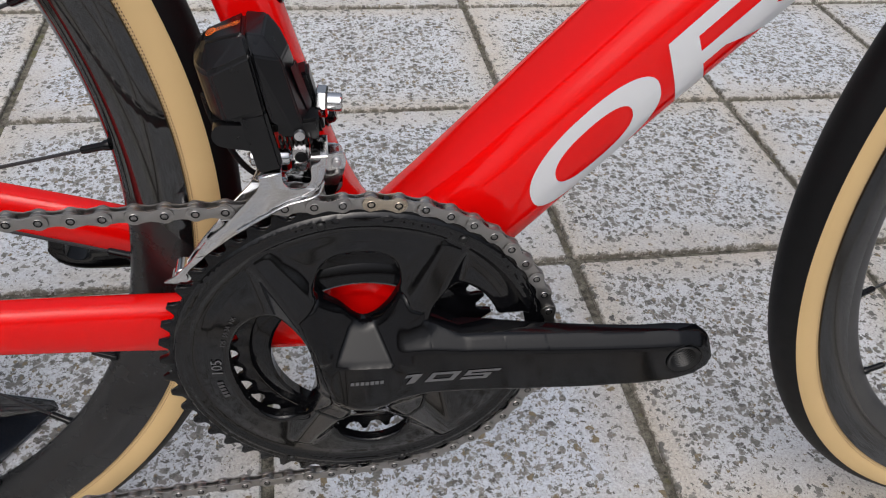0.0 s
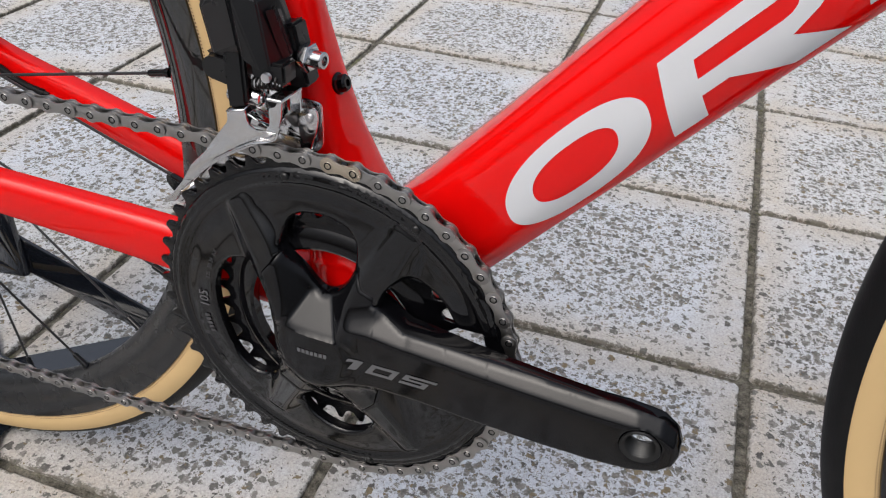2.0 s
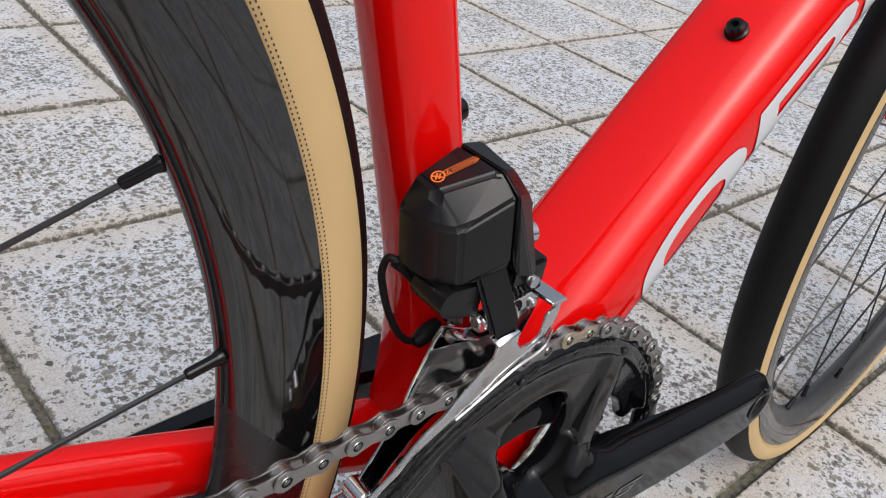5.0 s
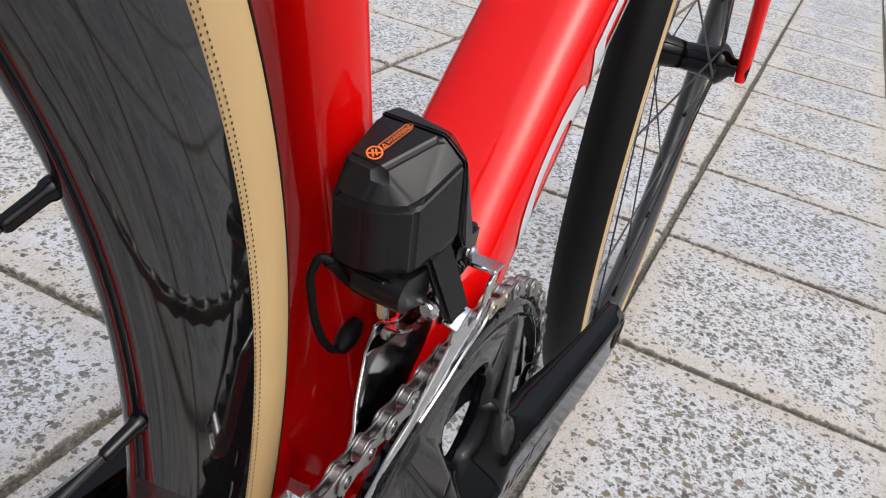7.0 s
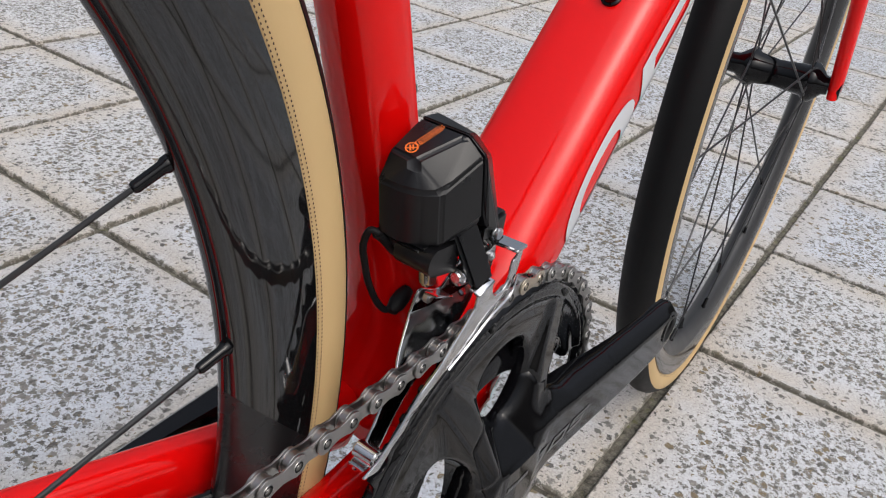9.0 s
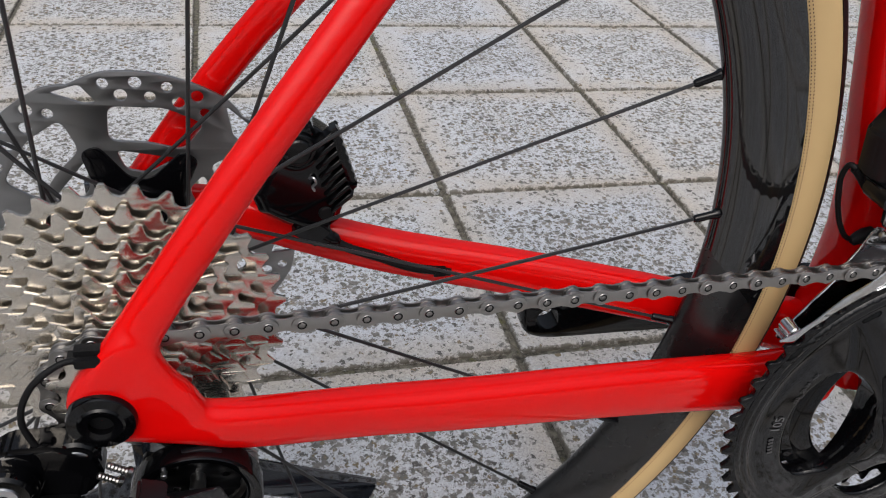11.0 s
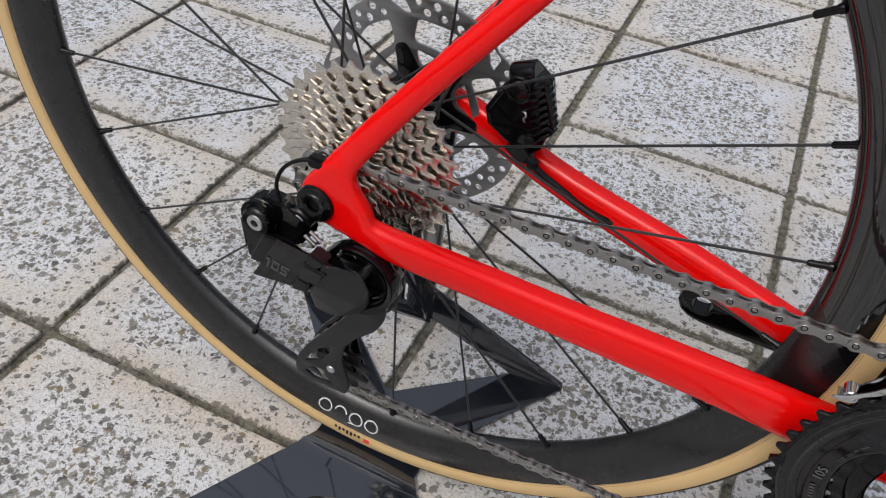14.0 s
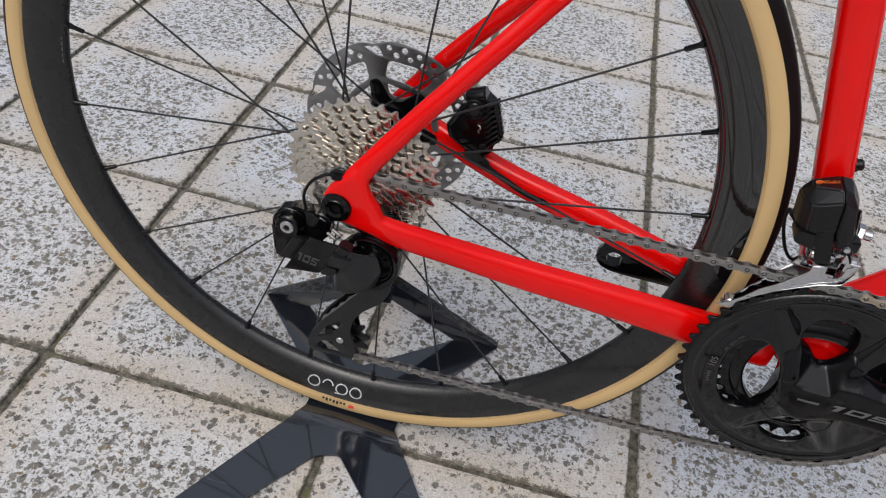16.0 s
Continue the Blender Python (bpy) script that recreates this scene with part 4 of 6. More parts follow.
def crank_height(px, pz, whole):
    """How far the face stands out towards the chain side."""
    r = np.hypot(px, pz)
    face = np.interp(r, (0.0, 0.045, 0.060, 0.072, 0.080, 0.0850, 0.0880, 0.0896, 0.0915, 0.0922, 0.0932, 0.0940, 0.0952, 0.0962), (0.0535, 0.0522, 0.0512, 0.0506, 0.0500, 0.0492, 0.0496, 0.0508, 0.0508, 0.0501, 0.0501, 0.0507, 0.0502, 0.0490))
    tall = np.full(len(px), 0.03)
    for (x0, z0), (x1, z1), w0, w1, h0, h1 in SPIDER:
        length = math.hypot(x1 - x0, z1 - z0)
        ex, ez = (x1 - x0) / length, (z1 - z0) / length
        along_it = ((px - x0) * ex + (pz - z0) * ez) / length
        f = np.clip(along_it, 0, 1)
        off = np.abs(-(px - x0) * ez + (pz - z0) * ex)
        beyond = np.maximum(0, np.abs(along_it - 0.5) - 0.5) * length
        ridge = h0 + (h1 - h0) * f ** 0.8 - 0.62 * ramp(off - (w0 + (w1 - w0) * f), 0.0016) - 0.9 * beyond
        tall = blend(ridge, tall, 0.0038)
    hub = 0.0682 - 0.75 * ramp(r - 0.0190, 0.002)
    tall = blend(hub, tall, 0.0040)
    d = px * CR.x + pz * CR.z
    c = px * CU.x + pz * CU.z
    hi, lo = arm_at(d, 1), arm_at(d, 2)
    grow = np.clip((d - 0.012) / 0.040, 0.15, 1)
    edge = 0.0062 * grow
    bar = arm_at(d, 3) - 0.95 * ramp(c - hi + edge) - 0.9 * ramp(lo + 0.0014 - c, 0.0008) - 0.8 * ramp(-d - 0.010)
    if whole:
        tall = blend(bar, tall, 0.0055)
    # three flat facets fall from the face to the top window
    fall = np.maximum(np.maximum((-px - 0.0160) * 0.832 + (0.0440 - pz) * 0.555, 0.0292 - pz), (px - 0.0135) * 0.832 + (0.0420 - pz) * 0.555)
    facet = 0.0525 + 0.98 * np.maximum(fall, 0)
    tall = np.where(pz > 0.012, -blend(-tall, -facet, 0.0026), tall)
    return blend(tall, face, 0.0022)


def crank_meshes():
    """The ring's face and the forging, meshed together so that they meet at their seams."""
    pts, lines = [], []
    for loop in (ring_edge, forging, pedal_bore, *WINDOWS):
        k = len(pts)
        pts += [Vector(p) for p in loop]
        lines += [(k + i, k + (i + 1) % len(loop)) for i in range(len(loop))]
    rng = random.Random(7)
    step = 0.0012
    for i in range(-82, 158):
        for j in range(-90, 91):
            x, z = (i + 0.5 * (j % 2)) * step, j * step * 0.9
            if math.hypot(x, z) < 0.0955 or (x > 0 and abs(x * CU.x + z * CU.z) < 0.026):
                pts.append(Vector((x + rng.uniform(-1, 1) * 0.0001, z + rng.uniform(-1, 1) * 0.0001)))
    verts, _, faces, _, _, _ = delaunay_2d_cdt(pts, lines, [], 0, 1e-6)
    px, pz = np.array([v.x for v in verts]), np.array([v.y for v in verts])
    tri = np.array([f[:3] for f in faces])
    mx, mz = px[tri].mean(1), pz[tri].mean(1)
    void = inside(mx, mz, pedal_bore) | inside(mx, mz, win_top)
    forged = inside(mx, mz, forging) & ~void
    for w in WINDOWS:
        void |= inside(mx, mz, w)
    ringed = inside(mx, mz, ring_edge) & ~inside(mx, mz, forging) & ~void
    ease = 0.0007 * np.clip(1 - gap_to(px, pz, forging) / 0.0008, 0, 1)
    for w in (win_top, pedal_bore):
        ease += 0.0016 * np.clip(1 - gap_to(px, pz, w) / 0.0022, 0, 1) ** 2
    hollow = 0.0016 * np.clip(1 - np.minimum(np.minimum(gap_to(px, pz, win_left), gap_to(px, pz, win_low)), gap_to(px, pz, win_right)) / 0.0022, 0, 1) ** 2
    d = px * CR.x + pz * CR.z
    made = []
    for pick, tall, back in ((ringed, crank_height(px, pz, False) - ease - hollow, np.full(len(px), 0.0440)), (forged, crank_height(px, pz, True) - ease, np.where(d > 0.05, arm_at(d, 4), 0.0460))):
        use = tri[pick]
        edges = {}
        for t in use:
            for k in range(3):
                key = (int(t[k]), int(t[(k + 1) % 3]))
                edges[key] = edges.get(key, 0) + 1
        rim = [key for key in edges if (key[1], key[0]) not in edges]
        names = {int(v): n for n, v in enumerate(np.unique(use))}
        co = [(px[v], -tall[v], pz[v]) for v in names]
        fs = [tuple(names[int(v)] for v in t) for t in use]
        low = {}
        for p, q in rim:
            for v in (p, q):
                if v not in low:
                    low[v] = len(co)
                    co.append((px[v], -back[v], pz[v]))
            fs.append((names[p], low[p], low[q], names[q]))
        me = bpy.data.meshes.new("body")
        me.from_pydata(co, [], fs)
        bm = bmesh.new()
        bm.from_mesh(me)
        bpy.data.meshes.remove(me)
        made.append(bm)
    return made


face_mesh, forged_mesh = crank_meshes()
part("ring_cover", face_mesh, RING_GLOSS, crankset, "dished glossy black chainring cover", sharp=38)
for px, pz in ((-0.0189, 0.0900), (0.0481, 0.0786), (-0.0419, -0.0830), (0.0236, -0.0893)):
    bm = bmesh.new()
    disc(bm, (px, pz), 0.0021, -0.0516, -0.0480, 20)
    part("shift_pin", bm, THREAD, crankset, "small dark steel shift pin")
# inner chainring with its carrier
inner = plate_mesh([gear(34, 0.0650, 0.0718, start=0.3), circle(0, 0, 0.0510, 72)], -0.0419, 0.0026, 0.0005)
part("inner_chainring", inner, ANODISED, crankset, "smaller black inner chainring", sharp=50)
bm = bmesh.new()
lathe(bm, [(0.0478, -0.0385), (0.0478, -0.0445), (0.0495, -0.0455), (0.0560, -0.0440), (0.0590, -0.0420), (0.0590, -0.0385), (0.0478, -0.0385)], n=90)
part("inner_carrier", bm, ANODISED, crankset)
# the far arm: a bevelled bar that swells at the hub
def crank_arm(flip):
    """Loft along the arm: distance, rise of its upper and lower edge, near and far face."""
    rows = [(-0.024, 0.014, -0.016, -0.0600, -0.0480), (-0.014, 0.0185, -0.0215, -0.0655, -0.0470), (0.0, 0.0178, -0.0235, -0.0680, -0.0470), (0.018, 0.0205, -0.0165, -0.0685, -0.0480), (0.034, 0.0235, -0.0135, -0.0690, -0.0490), (0.055, 0.0235, -0.0140, -0.0700, -0.0510), (0.085, 0.0210, -0.0160, -0.0715, -0.0560), (0.115, 0.0185, -0.0175, -0.0730, -0.0600), (0.145, 0.0165, -0.0180, -0.0745, -0.0625), (0.165, 0.0160, -0.0170, -0.0752, -0.0632), (0.176, 0.0135, -0.0140, -0.0752, -0.0635), (0.1825, 0.0080, -0.0090, -0.0745, -0.0640), (0.1850, 0.0020, -0.0030, -0.0735, -0.0650)]
    bm = bmesh.new()
    rings = []
    for d, hi, lo, near, far in spline(rows, 3):
        e = min(0.0060, (hi - lo) * 0.24)
        k = min(0.0060, (far - near) * 0.5)
        grow = max(0.18, min(1.0, (d - 0.012) / 0.045))
        e, k = e * grow, k * grow
        g = min(0.0012, e * 0.4)
        sect = [(hi, far), (hi, near + k), (hi - 0.42 * e, near + 0.50 * k), (hi - e, near), (lo + g, near), (lo, near + g), (lo, far), (lo + e, far + 0.002), (hi - e, far + 0.002)]
        rings.append([CR * d + CU * z + Vector((0, y, 0)) for z, y in sect])
    loft(bm, rings)
    bore = bmesh.new()
    disc(bore, (PED.x, PED.z), 0.0080, -0.0790, -0.0550, 40)
    bm = carve(bm, bore)
    if flip:
        bmesh.ops.transform(bm, matrix=Matrix.Rotation(-2 * math.atan2(CR.z, CR.x), 4, "Y") @ Matrix.Rotation(math.pi, 4, "Z"), verts=bm.verts)
    return bm


arm = part("crank_arm", forged_mesh, ANODISED, crankset, "satin black forged crank arm and hub", sharp=38)
bm = bmesh.new()
lathe(bm, [(0.0092, -0.0752), (0.0090, -0.0757), (0.0082, -0.0757), (0.0076, -0.0750)] + [(0.0074 - (0.0006 if i % 2 else 0.0), -0.0750 + 0.00065 * i) for i in range(17)] + [(0.0079, -0.0630)], (PED.x, 0, PED.z), 40)
part("pedal_thread", bm, THREAD, crankset, "threaded pedal hole at the crank's end", sharp=60)
left = part("crank_arm", crank_arm(True), ANODISED, crankset, "far crank arm pointing backwards", sharp=28)


def slanted_bars(origin, du, dv, height, items, y, name, parent, mat, lean=0.45):
    """Small flat print: bars of given start, width and (bottom, top) share."""
    bm = bmesh.new()
    for u0, u1, b, t in items:
        v = []
        for u, h in ((u0, b), (u1, b), (u1, t), (u0, t)):
            p = Vector(origin) + Vector(du) * (u + lean * h * height) + Vector(dv) * (h * height)
            v.append(bm.verts.new((p.x, y(p) if callable(y) else y, p.z)))
        bm.faces.new(v)
    return part(name, bm, mat, parent, smooth=False)


arm_y = lambda p: -float(crank_height(np.array([p.x]), np.array([p.z]), True)[0]) - 0.0003
digits = []
digits += [(0.004, 0.0085, 0.0, 1.0), (0.0, 0.004, 0.72, 1.0)]
digits += [(0.0135, 0.0165, 0.0, 1.0), (0.0255, 0.0285, 0.0, 1.0), (0.0165, 0.0255, 0.0, 0.26), (0.0165, 0.0255, 0.74, 1.0)]
digits += [(0.0320, 0.0460, 0.0, 0.26), (0.0430, 0.0460, 0.26, 0.6), (0.0320, 0.0460, 0.42, 0.62), (0.0320, 0.0350, 0.62, 1.0), (0.0350, 0.0490, 0.76, 1.0)]
slanted_bars((0.0170, 0, -0.0020), CR, CU, 0.0068, digits, arm_y, "arm_print", arm, GREY_PRINT, 0.7)
slanted_bars((-0.0075, 0, -0.0005), CR, CU, 0.0026, [(k * 0.0025, k * 0.0025 + 0.0019, 0.0, 1.0) for k in range(7)], arm_y, "arm_print", arm, GREY_PRINT, 0.1)


# grey print on the ring: sizes to read, and plain bars for the maker's words
for text, deg in (("12S", 168.5), ("50-34", 162.6), ("NK", 154.6)):
    a = radians(deg)
    p = Vector((0.0712 * math.cos(a), -0.0511, 0.0712 * math.sin(a)))
    part("ring_print", words(text, 0.0024, axes(p, (math.sin(a), 0, -math.cos(a)), (math.cos(a), 0, math.sin(a)))), DIM_PRINT, crankset, smooth=False)
p = Vector((-0.0728, -0.0511, -0.0068))
part("ring_print", words("105", 0.0056, axes(p, (0.02, 0, 1), (-1, 0, 0.02))), GREY_PRINT, crankset, smooth=False)
for d0, d1, r0, r1 in ((189.0, 190.4, 0.0745, 0.0775), (191.0, 192.4, 0.0745, 0.0775), (193.0, 194.4, 0.0745, 0.0775), (195.0, 196.4, 0.0745, 0.0775), (197.0, 198.4, 0.0745, 0.0775)):
    bm = bmesh.new()
    v = []
    for dd, rr in ((d0, r0), (d1, r0), (d1, r1), (d0, r1)):
        a = radians(dd)
        v.append(bm.verts.new((rr * math.cos(a), -0.0509, rr * math.sin(a))))
    bm.faces.new(v)
    part("ring_print", bm, DIM_PRINT, crankset, smooth=False)


# ---- chain ----
def tangent(c1, r1, s1, c2, r2, s2):
    """Where a taut line leaves circle 1 and meets circle 2; s is +1 for anticlockwise travel."""
    d = Vector(c2) - Vector(c1)
    k = (s1 * r1 - s2 * r2) / d.length
    base = math.atan2(d.y, d.x)
    a = base - math.pi / 2 * 1 + 0 if False else base
    th = math.asin(max(-1, min(1, k)))
    n = Vector((math.cos(base - math.pi / 2 + th), math.sin(base - math.pi / 2 + th)))
    return Vector(c1) + n * r1 * s1, Vector(c2) + n * r2 * s2


SPR = 0.0245                    # sprocket in use
PUL_UP, PUL_LOW = (-0.3740, 0.0215), (-0.3920, -0.0825)
BELT = [((0, 0), 0.1011, 1, -0.0475), ((AX, AZ), SPR, 1, -0.0630), (PUL_UP, 0.0225, -1, -0.0630), (PUL_LOW, 0.0225, 1, -0.0630)]


def belt_path():
    pts = []
    legs = [tangent(BELT[i][0], BELT[i][1], BELT[i][2], BELT[(i + 1) % 4][0], BELT[(i + 1) % 4][1], BELT[(i + 1) % 4][2]) for i in range(4)]
    for i in range(4):
        c, r, s, y = BELT[i]
        a = legs[i - 1][1] - Vector(c)
        b = legs[i][0] - Vector(c)
        t0, t1 = math.atan2(a.y, a.x), math.atan2(b.y, b.x)
        if s > 0 and t1 < t0:
            t1 += 2 * math.pi
        if s < 0 and t1 > t0:
            t1 -= 2 * math.pi
        n = max(4, int(abs(t1 - t0) * r / 0.001))
        for k in range(n):
            t = t0 + (t1 - t0) * k / n
            pts.append((c[0] + r * math.cos(t), y, c[1] + r * math.sin(t)))
        p, q = legs[i]
        y2 = BELT[(i + 1) % 4][3]
        n = max(2, int((q - p).length / 0.001))
        for k in range(n):
            f = k / n
            sag = -0.004 * math.sin(math.pi * f) if i == 3 else 0.0
            pts.append((p.x + (q.x - p.x) * f, y + (y2 - y) * f, p.y + (q.y - p.y) * f + sag))
    return pts


def peanut(r, waist, n=10):
    """Outline of a chain plate between two pins a pitch apart."""
    h = 0.0127 / 2
    out = []
    for i in range(n + 1):
        a = -2.2 + 4.4 * i / n
        out.append((h + r * math.cos(a), r * math.sin(a)))
    out.append((0.0, waist))
    for i in range(n + 1):
        a = math.pi - 2.2 + 4.4 * i / n
        out.append((-h + r * math.cos(a), r * math.sin(a)))
    out.append((0.0, -waist))
    return out


def link_meshes():
    outer = bmesh.new()
    for y in (-0.0027, 0.0019):
        join(outer, plate_mesh([peanut(0.0041, 0.0025)], y, 0.0008, 0.00022))
    for x in (-0.00635, 0.00635):
        lathe(outer, [(0.0001, -0.00295), (0.0008, -0.00295), (0.0009, -0.00275), (0.0016, -0.00272), (0.0018, -0.00295), (0.0019, -0.0027)], (x, 0, 0), 14)
        for i, f in lathe(outer, [(0.0013, -0.00300), (0.0019, -0.00298), (0.0021, -0.00270)], (x, 0, 0), 14):
            f.material_index = 1 if i == 0 else 0
        lathe(outer, [(0.0018, 0.0029), (0.0001, 0.0029)], (x, 0, 0), 14)
    a = mesh_only("outer_link", outer, [CHAIN_STEEL, RUBBER], sharp=35)
    inner = bmesh.new()
    for y in (-0.0018, 0.0010):
        join(inner, plate_mesh([peanut(0.0043, 0.0029)], y, 0.0008, 0.00022))
    for x in (-0.00635, 0.00635):
        lathe(inner, [(0.0016, -0.0011), (0.0038, -0.0011), (0.0038, 0.0011), (0.0016, 0.0011)], (x, 0, 0), 16)
    b = mesh_only("inner_link", inner, CHAIN_STEEL, sharp=35)
    return a, b


OUTER_ME, INNER_ME = link_meshes()
path = belt_path()
acc = [0.0]
for p, q in zip(path, path[1:] + path[:1]):
    acc.append(acc[-1] + math.dist(p, q))
total = acc[-1]
count = 2 * round(total / 0.0127 / 2)
arr = np.array(path + path[:1])


def chain_at(s):
    s = s % total
    return Vector([float(np.interp(s, acc, arr[:, k])) for k in range(3)])


step = total / count
# a pin stands a little behind the top of the ring
far_from = [(math.dist(p, (-0.0092, -0.0475, 0.1007)), s) for p, s in zip(path, acc)]
PHASE = min(far_from)[1] / step
bm = bmesh.new()
chain = None
for k in range(count):
    a, b = chain_at((k + PHASE) * step), chain_at((k + PHASE + 1) * step)
    d = (b - a).normalized()
    up = Vector((0, 1, 0))
    up = (up - d * up.dot(d)).normalized()
    third = d.cross(up)
    m = Matrix(((d.x, up.x, third.x, 0), (d.y, up.y, third.y, 0), (d.z, up.z, third.z, 0), (0, 0, 0, 1)))
    m = Matrix.Translation((a + b) / 2) @ m
    if chain is None:
        b0 = bmesh.new()
        b0.from_mesh(OUTER_ME)
        bmesh.ops.transform(b0, matrix=m, verts=b0.verts)
        chain = part("chain", b0, [CHAIN_STEEL, RUBBER], bike, "grey steel bicycle chain", sharp=35)
        continue
    outer = k % 2 == 0
    ob = share("outer_link" if outer else "inner_link", OUTER_ME if outer else INNER_ME, m, chain)
    mid = (a + b) / 2
    if outer and mid.z > 0.095 and 0.004 < mid.x < 0.028:
        ob.data = ob.data.copy()
        ob.data.materials[0] = BRASS
        ob["label"] = "brass-tinted closing link"

# ---- cassette ----
TEETH = (11, 12, 13, 14, 15, 17, 19, 21, 24, 27, 30, 34)
cassette = None
for i, t in enumerate(TEETH):
    pr = 0.0127 / (2 * math.sin(math.pi / t))
    pr *= 1.0 - 0.045 * (i / 11) ** 2
    y = -0.0660 + 0.0039 * i
    holes = []
    if t >= 19:
        n = 6 if t < 27 else 9
        rr = pr - 0.0105
        holes = [circle(rr * math.cos(2 * math.pi * k / n + i), rr * math.sin(2 * math.pi * k / n + i), min(0.0034, (pr - 0.024) * 0.22), 12) for k in range(n)]
    g = gear(t, pr - 0.0034, pr + 0.0019, start=i * 0.9)
    ob_bm = plate_mesh([g] + holes, y - 0.0010, 0.0018, 0.0004)
    # teeth pressed a little to either side, as shifting ramps are
    for v in ob_bm.verts:
        r = math.hypot(v.co.x, v.co.z)
        if r > pr - 0.003:
            k = int((math.atan2(v.co.z, v.co.x) - i * 0.9) / (2 * math.pi) * t + 100.5)
            v.co.y += (0.0007, -0.0003, 0.0, 0.0004)[k % 4] * (r - pr + 0.003) / 0.006
    lathe(ob_bm, [(0.0160, y + 0.0008), (min(pr - 0.006, 0.0215), y + 0.0008), (min(pr - 0.006, 0.0215), y + 0.0026), (0.0160, y + 0.0026)], n=32)
    bmesh.ops.translate(ob_bm, verts=ob_bm.verts, vec=(AX, 0, AZ))
    if cassette is None:
        cassette = part("cassette", ob_bm, NICKEL, bike, "shiny nickel-plated twelve-sprocket cassette", sharp=35)
    else:
        part("sprocket", ob_bm, NICKEL, cassette, sharp=35)
bm = bmesh.new()
lathe(bm, [(0.0085, -0.0705), (0.0150, -0.0705), (0.0158, -0.0690), (0.0158, -0.0675)], (AX, 0, AZ), 36)
part("lock_ring", bm, STEEL, cassette)

# ---- brake rotor ----
ROT_Y = 0.0560
hole_list = []
for k in range(6):
    a = 2 * math.pi * k / 6 + 0.35

    def polar(r, t):
        return (r * math.cos(a + t), r * math.sin(a + t))

    # wide window between two thin arms, and the small one under it
    hole_list.append(rounded([polar(0.0640, -0.40), polar(0.0648, -0.10), polar(0.0640, 0.30), polar(0.0470, 0.38), polar(0.0455, 0.0), polar(0.0470, -0.36)], 0.0045))
    hole_list.append(rounded([polar(0.0415, -0.34), polar(0.0415, 0.34), polar(0.0310, 0.30), polar(0.0290, -0.05)], 0.003))
    # notch where one arc of the band ends
    hole_list.append(rounded([polar(0.0765, 0.42), polar(0.0772, 0.60), polar(0.0672, 0.44), polar(0.0668, 0.36)], 0.0016))
    for j in range(4):
        for q, r in enumerate((0.0690, 0.0752)):
            t = -0.36 + 0.185 * j + 0.092 * q
            if t < 0.33:
                hole_list.append(circle(*polar(r, t), 0.0029 if (j + q) % 2 else 0.0025, 12))
rim_line = []
for k in range(180):
    a = 2 * math.pi * k / 180
    saw = ((a - 0.35 + 0.55) % (math.pi / 3)) / (math.pi / 3)
    r = 0.0806 - 0.0032 * max(0.0, saw - 0.80) / 0.20 - 0.0022 * max(0.0, 0.12 - saw) / 0.12
    rim_line.append((r * math.cos(a), r * math.sin(a)))
bm = plate_mesh([rim_line] + hole_list + [circle(0, 0, 0.024, 40)], ROT_Y - 0.0009, 0.0018, 0.0003)
bmesh.ops.translate(bm, verts=bm.verts, vec=(AX, 0, AZ))
rotor = part("brake_rotor", bm, ROTOR_STEEL, bike, "drilled steel disc brake rotor")
spider = [p for k in range(6) for a in (2 * math.pi * k / 6 + 0.95,) for p in ((0.0265 * math.cos(a - 0.34), 0.0265 * math.sin(a - 0.34)), (0.0465 * math.cos(a - 0.10), 0.0465 * math.sin(a - 0.10)), (0.0465 * math.cos(a + 0.10), 0.0465 * math.sin(a + 0.10)), (0.0265 * math.cos(a + 0.34), 0.0265 * math.sin(a + 0.34)))]
bm = plate_mesh([rounded(spider, 0.004), circle(0, 0, 0.017, 30)], ROT_Y - 0.0022, 0.0042, 0.0006)
bmesh.ops.translate(bm, verts=bm.verts, vec=(AX, 0, AZ))
part("rotor_carrier", bm, ANODISED, rotor, "black rotor carrier")
bm = bmesh.new()
lathe(bm, [(0.010, ROT_Y - 0.006), (0.0215, ROT_Y - 0.006), (0.0225, ROT_Y - 0.002), (0.0225, ROT_Y + 0.006), (0.010, ROT_Y + 0.006)], (AX, 0, AZ), 36)
part("rotor_lock_ring", bm, ANODISED, rotor)

# ---- through axle on the chain side ----
bm = bmesh.new()
lathe(bm, [(0.0050, -0.0750), (0.0046, -0.0800), (0.0078, -0.0806), (0.0086, -0.0798), (0.0122, -0.0792), (0.0128, -0.0778), (0.0128, -0.0750)], (AX - 0.0038, 0, AZ - 0.0034), 6 * 8)
axle = part("axle_nut", bm, GLOSS_BLACK, bike, "black axle nut in the dropout", sharp=30)
bm = bmesh.new()
lathe(bm, [(0.0001, -0.0770), (0.0051, -0.0770), (0.0051, -0.0755)], (AX - 0.0038, 0, AZ - 0.0034), 12)
part("axle_socket", bm, RUBBER, axle)


# ---- front derailleur ----
def ring_y(c, r, y0, y1, n=14):
    """Rims of a short drum across the bicycle."""
    return [(c[0] + r * math.cos(2 * math.pi * k / n), y, c[1] + r * math.sin(2 * math.pi * k / n)) for k in range(n) for y in (y0, y1)]


def shell(points, ease=0.002):
    """A moulded shell: faceted, with soft edges."""
    b = hull(points, 0)
    bmesh.ops.dissolve_limit(b, angle_limit=radians(7), verts=b.verts, edges=b.edges)
    bmesh.ops.bevel(b, geom=list(b.edges), offset=ease, segments=3, affect="EDGES", clamp_overlap=True)
    return b


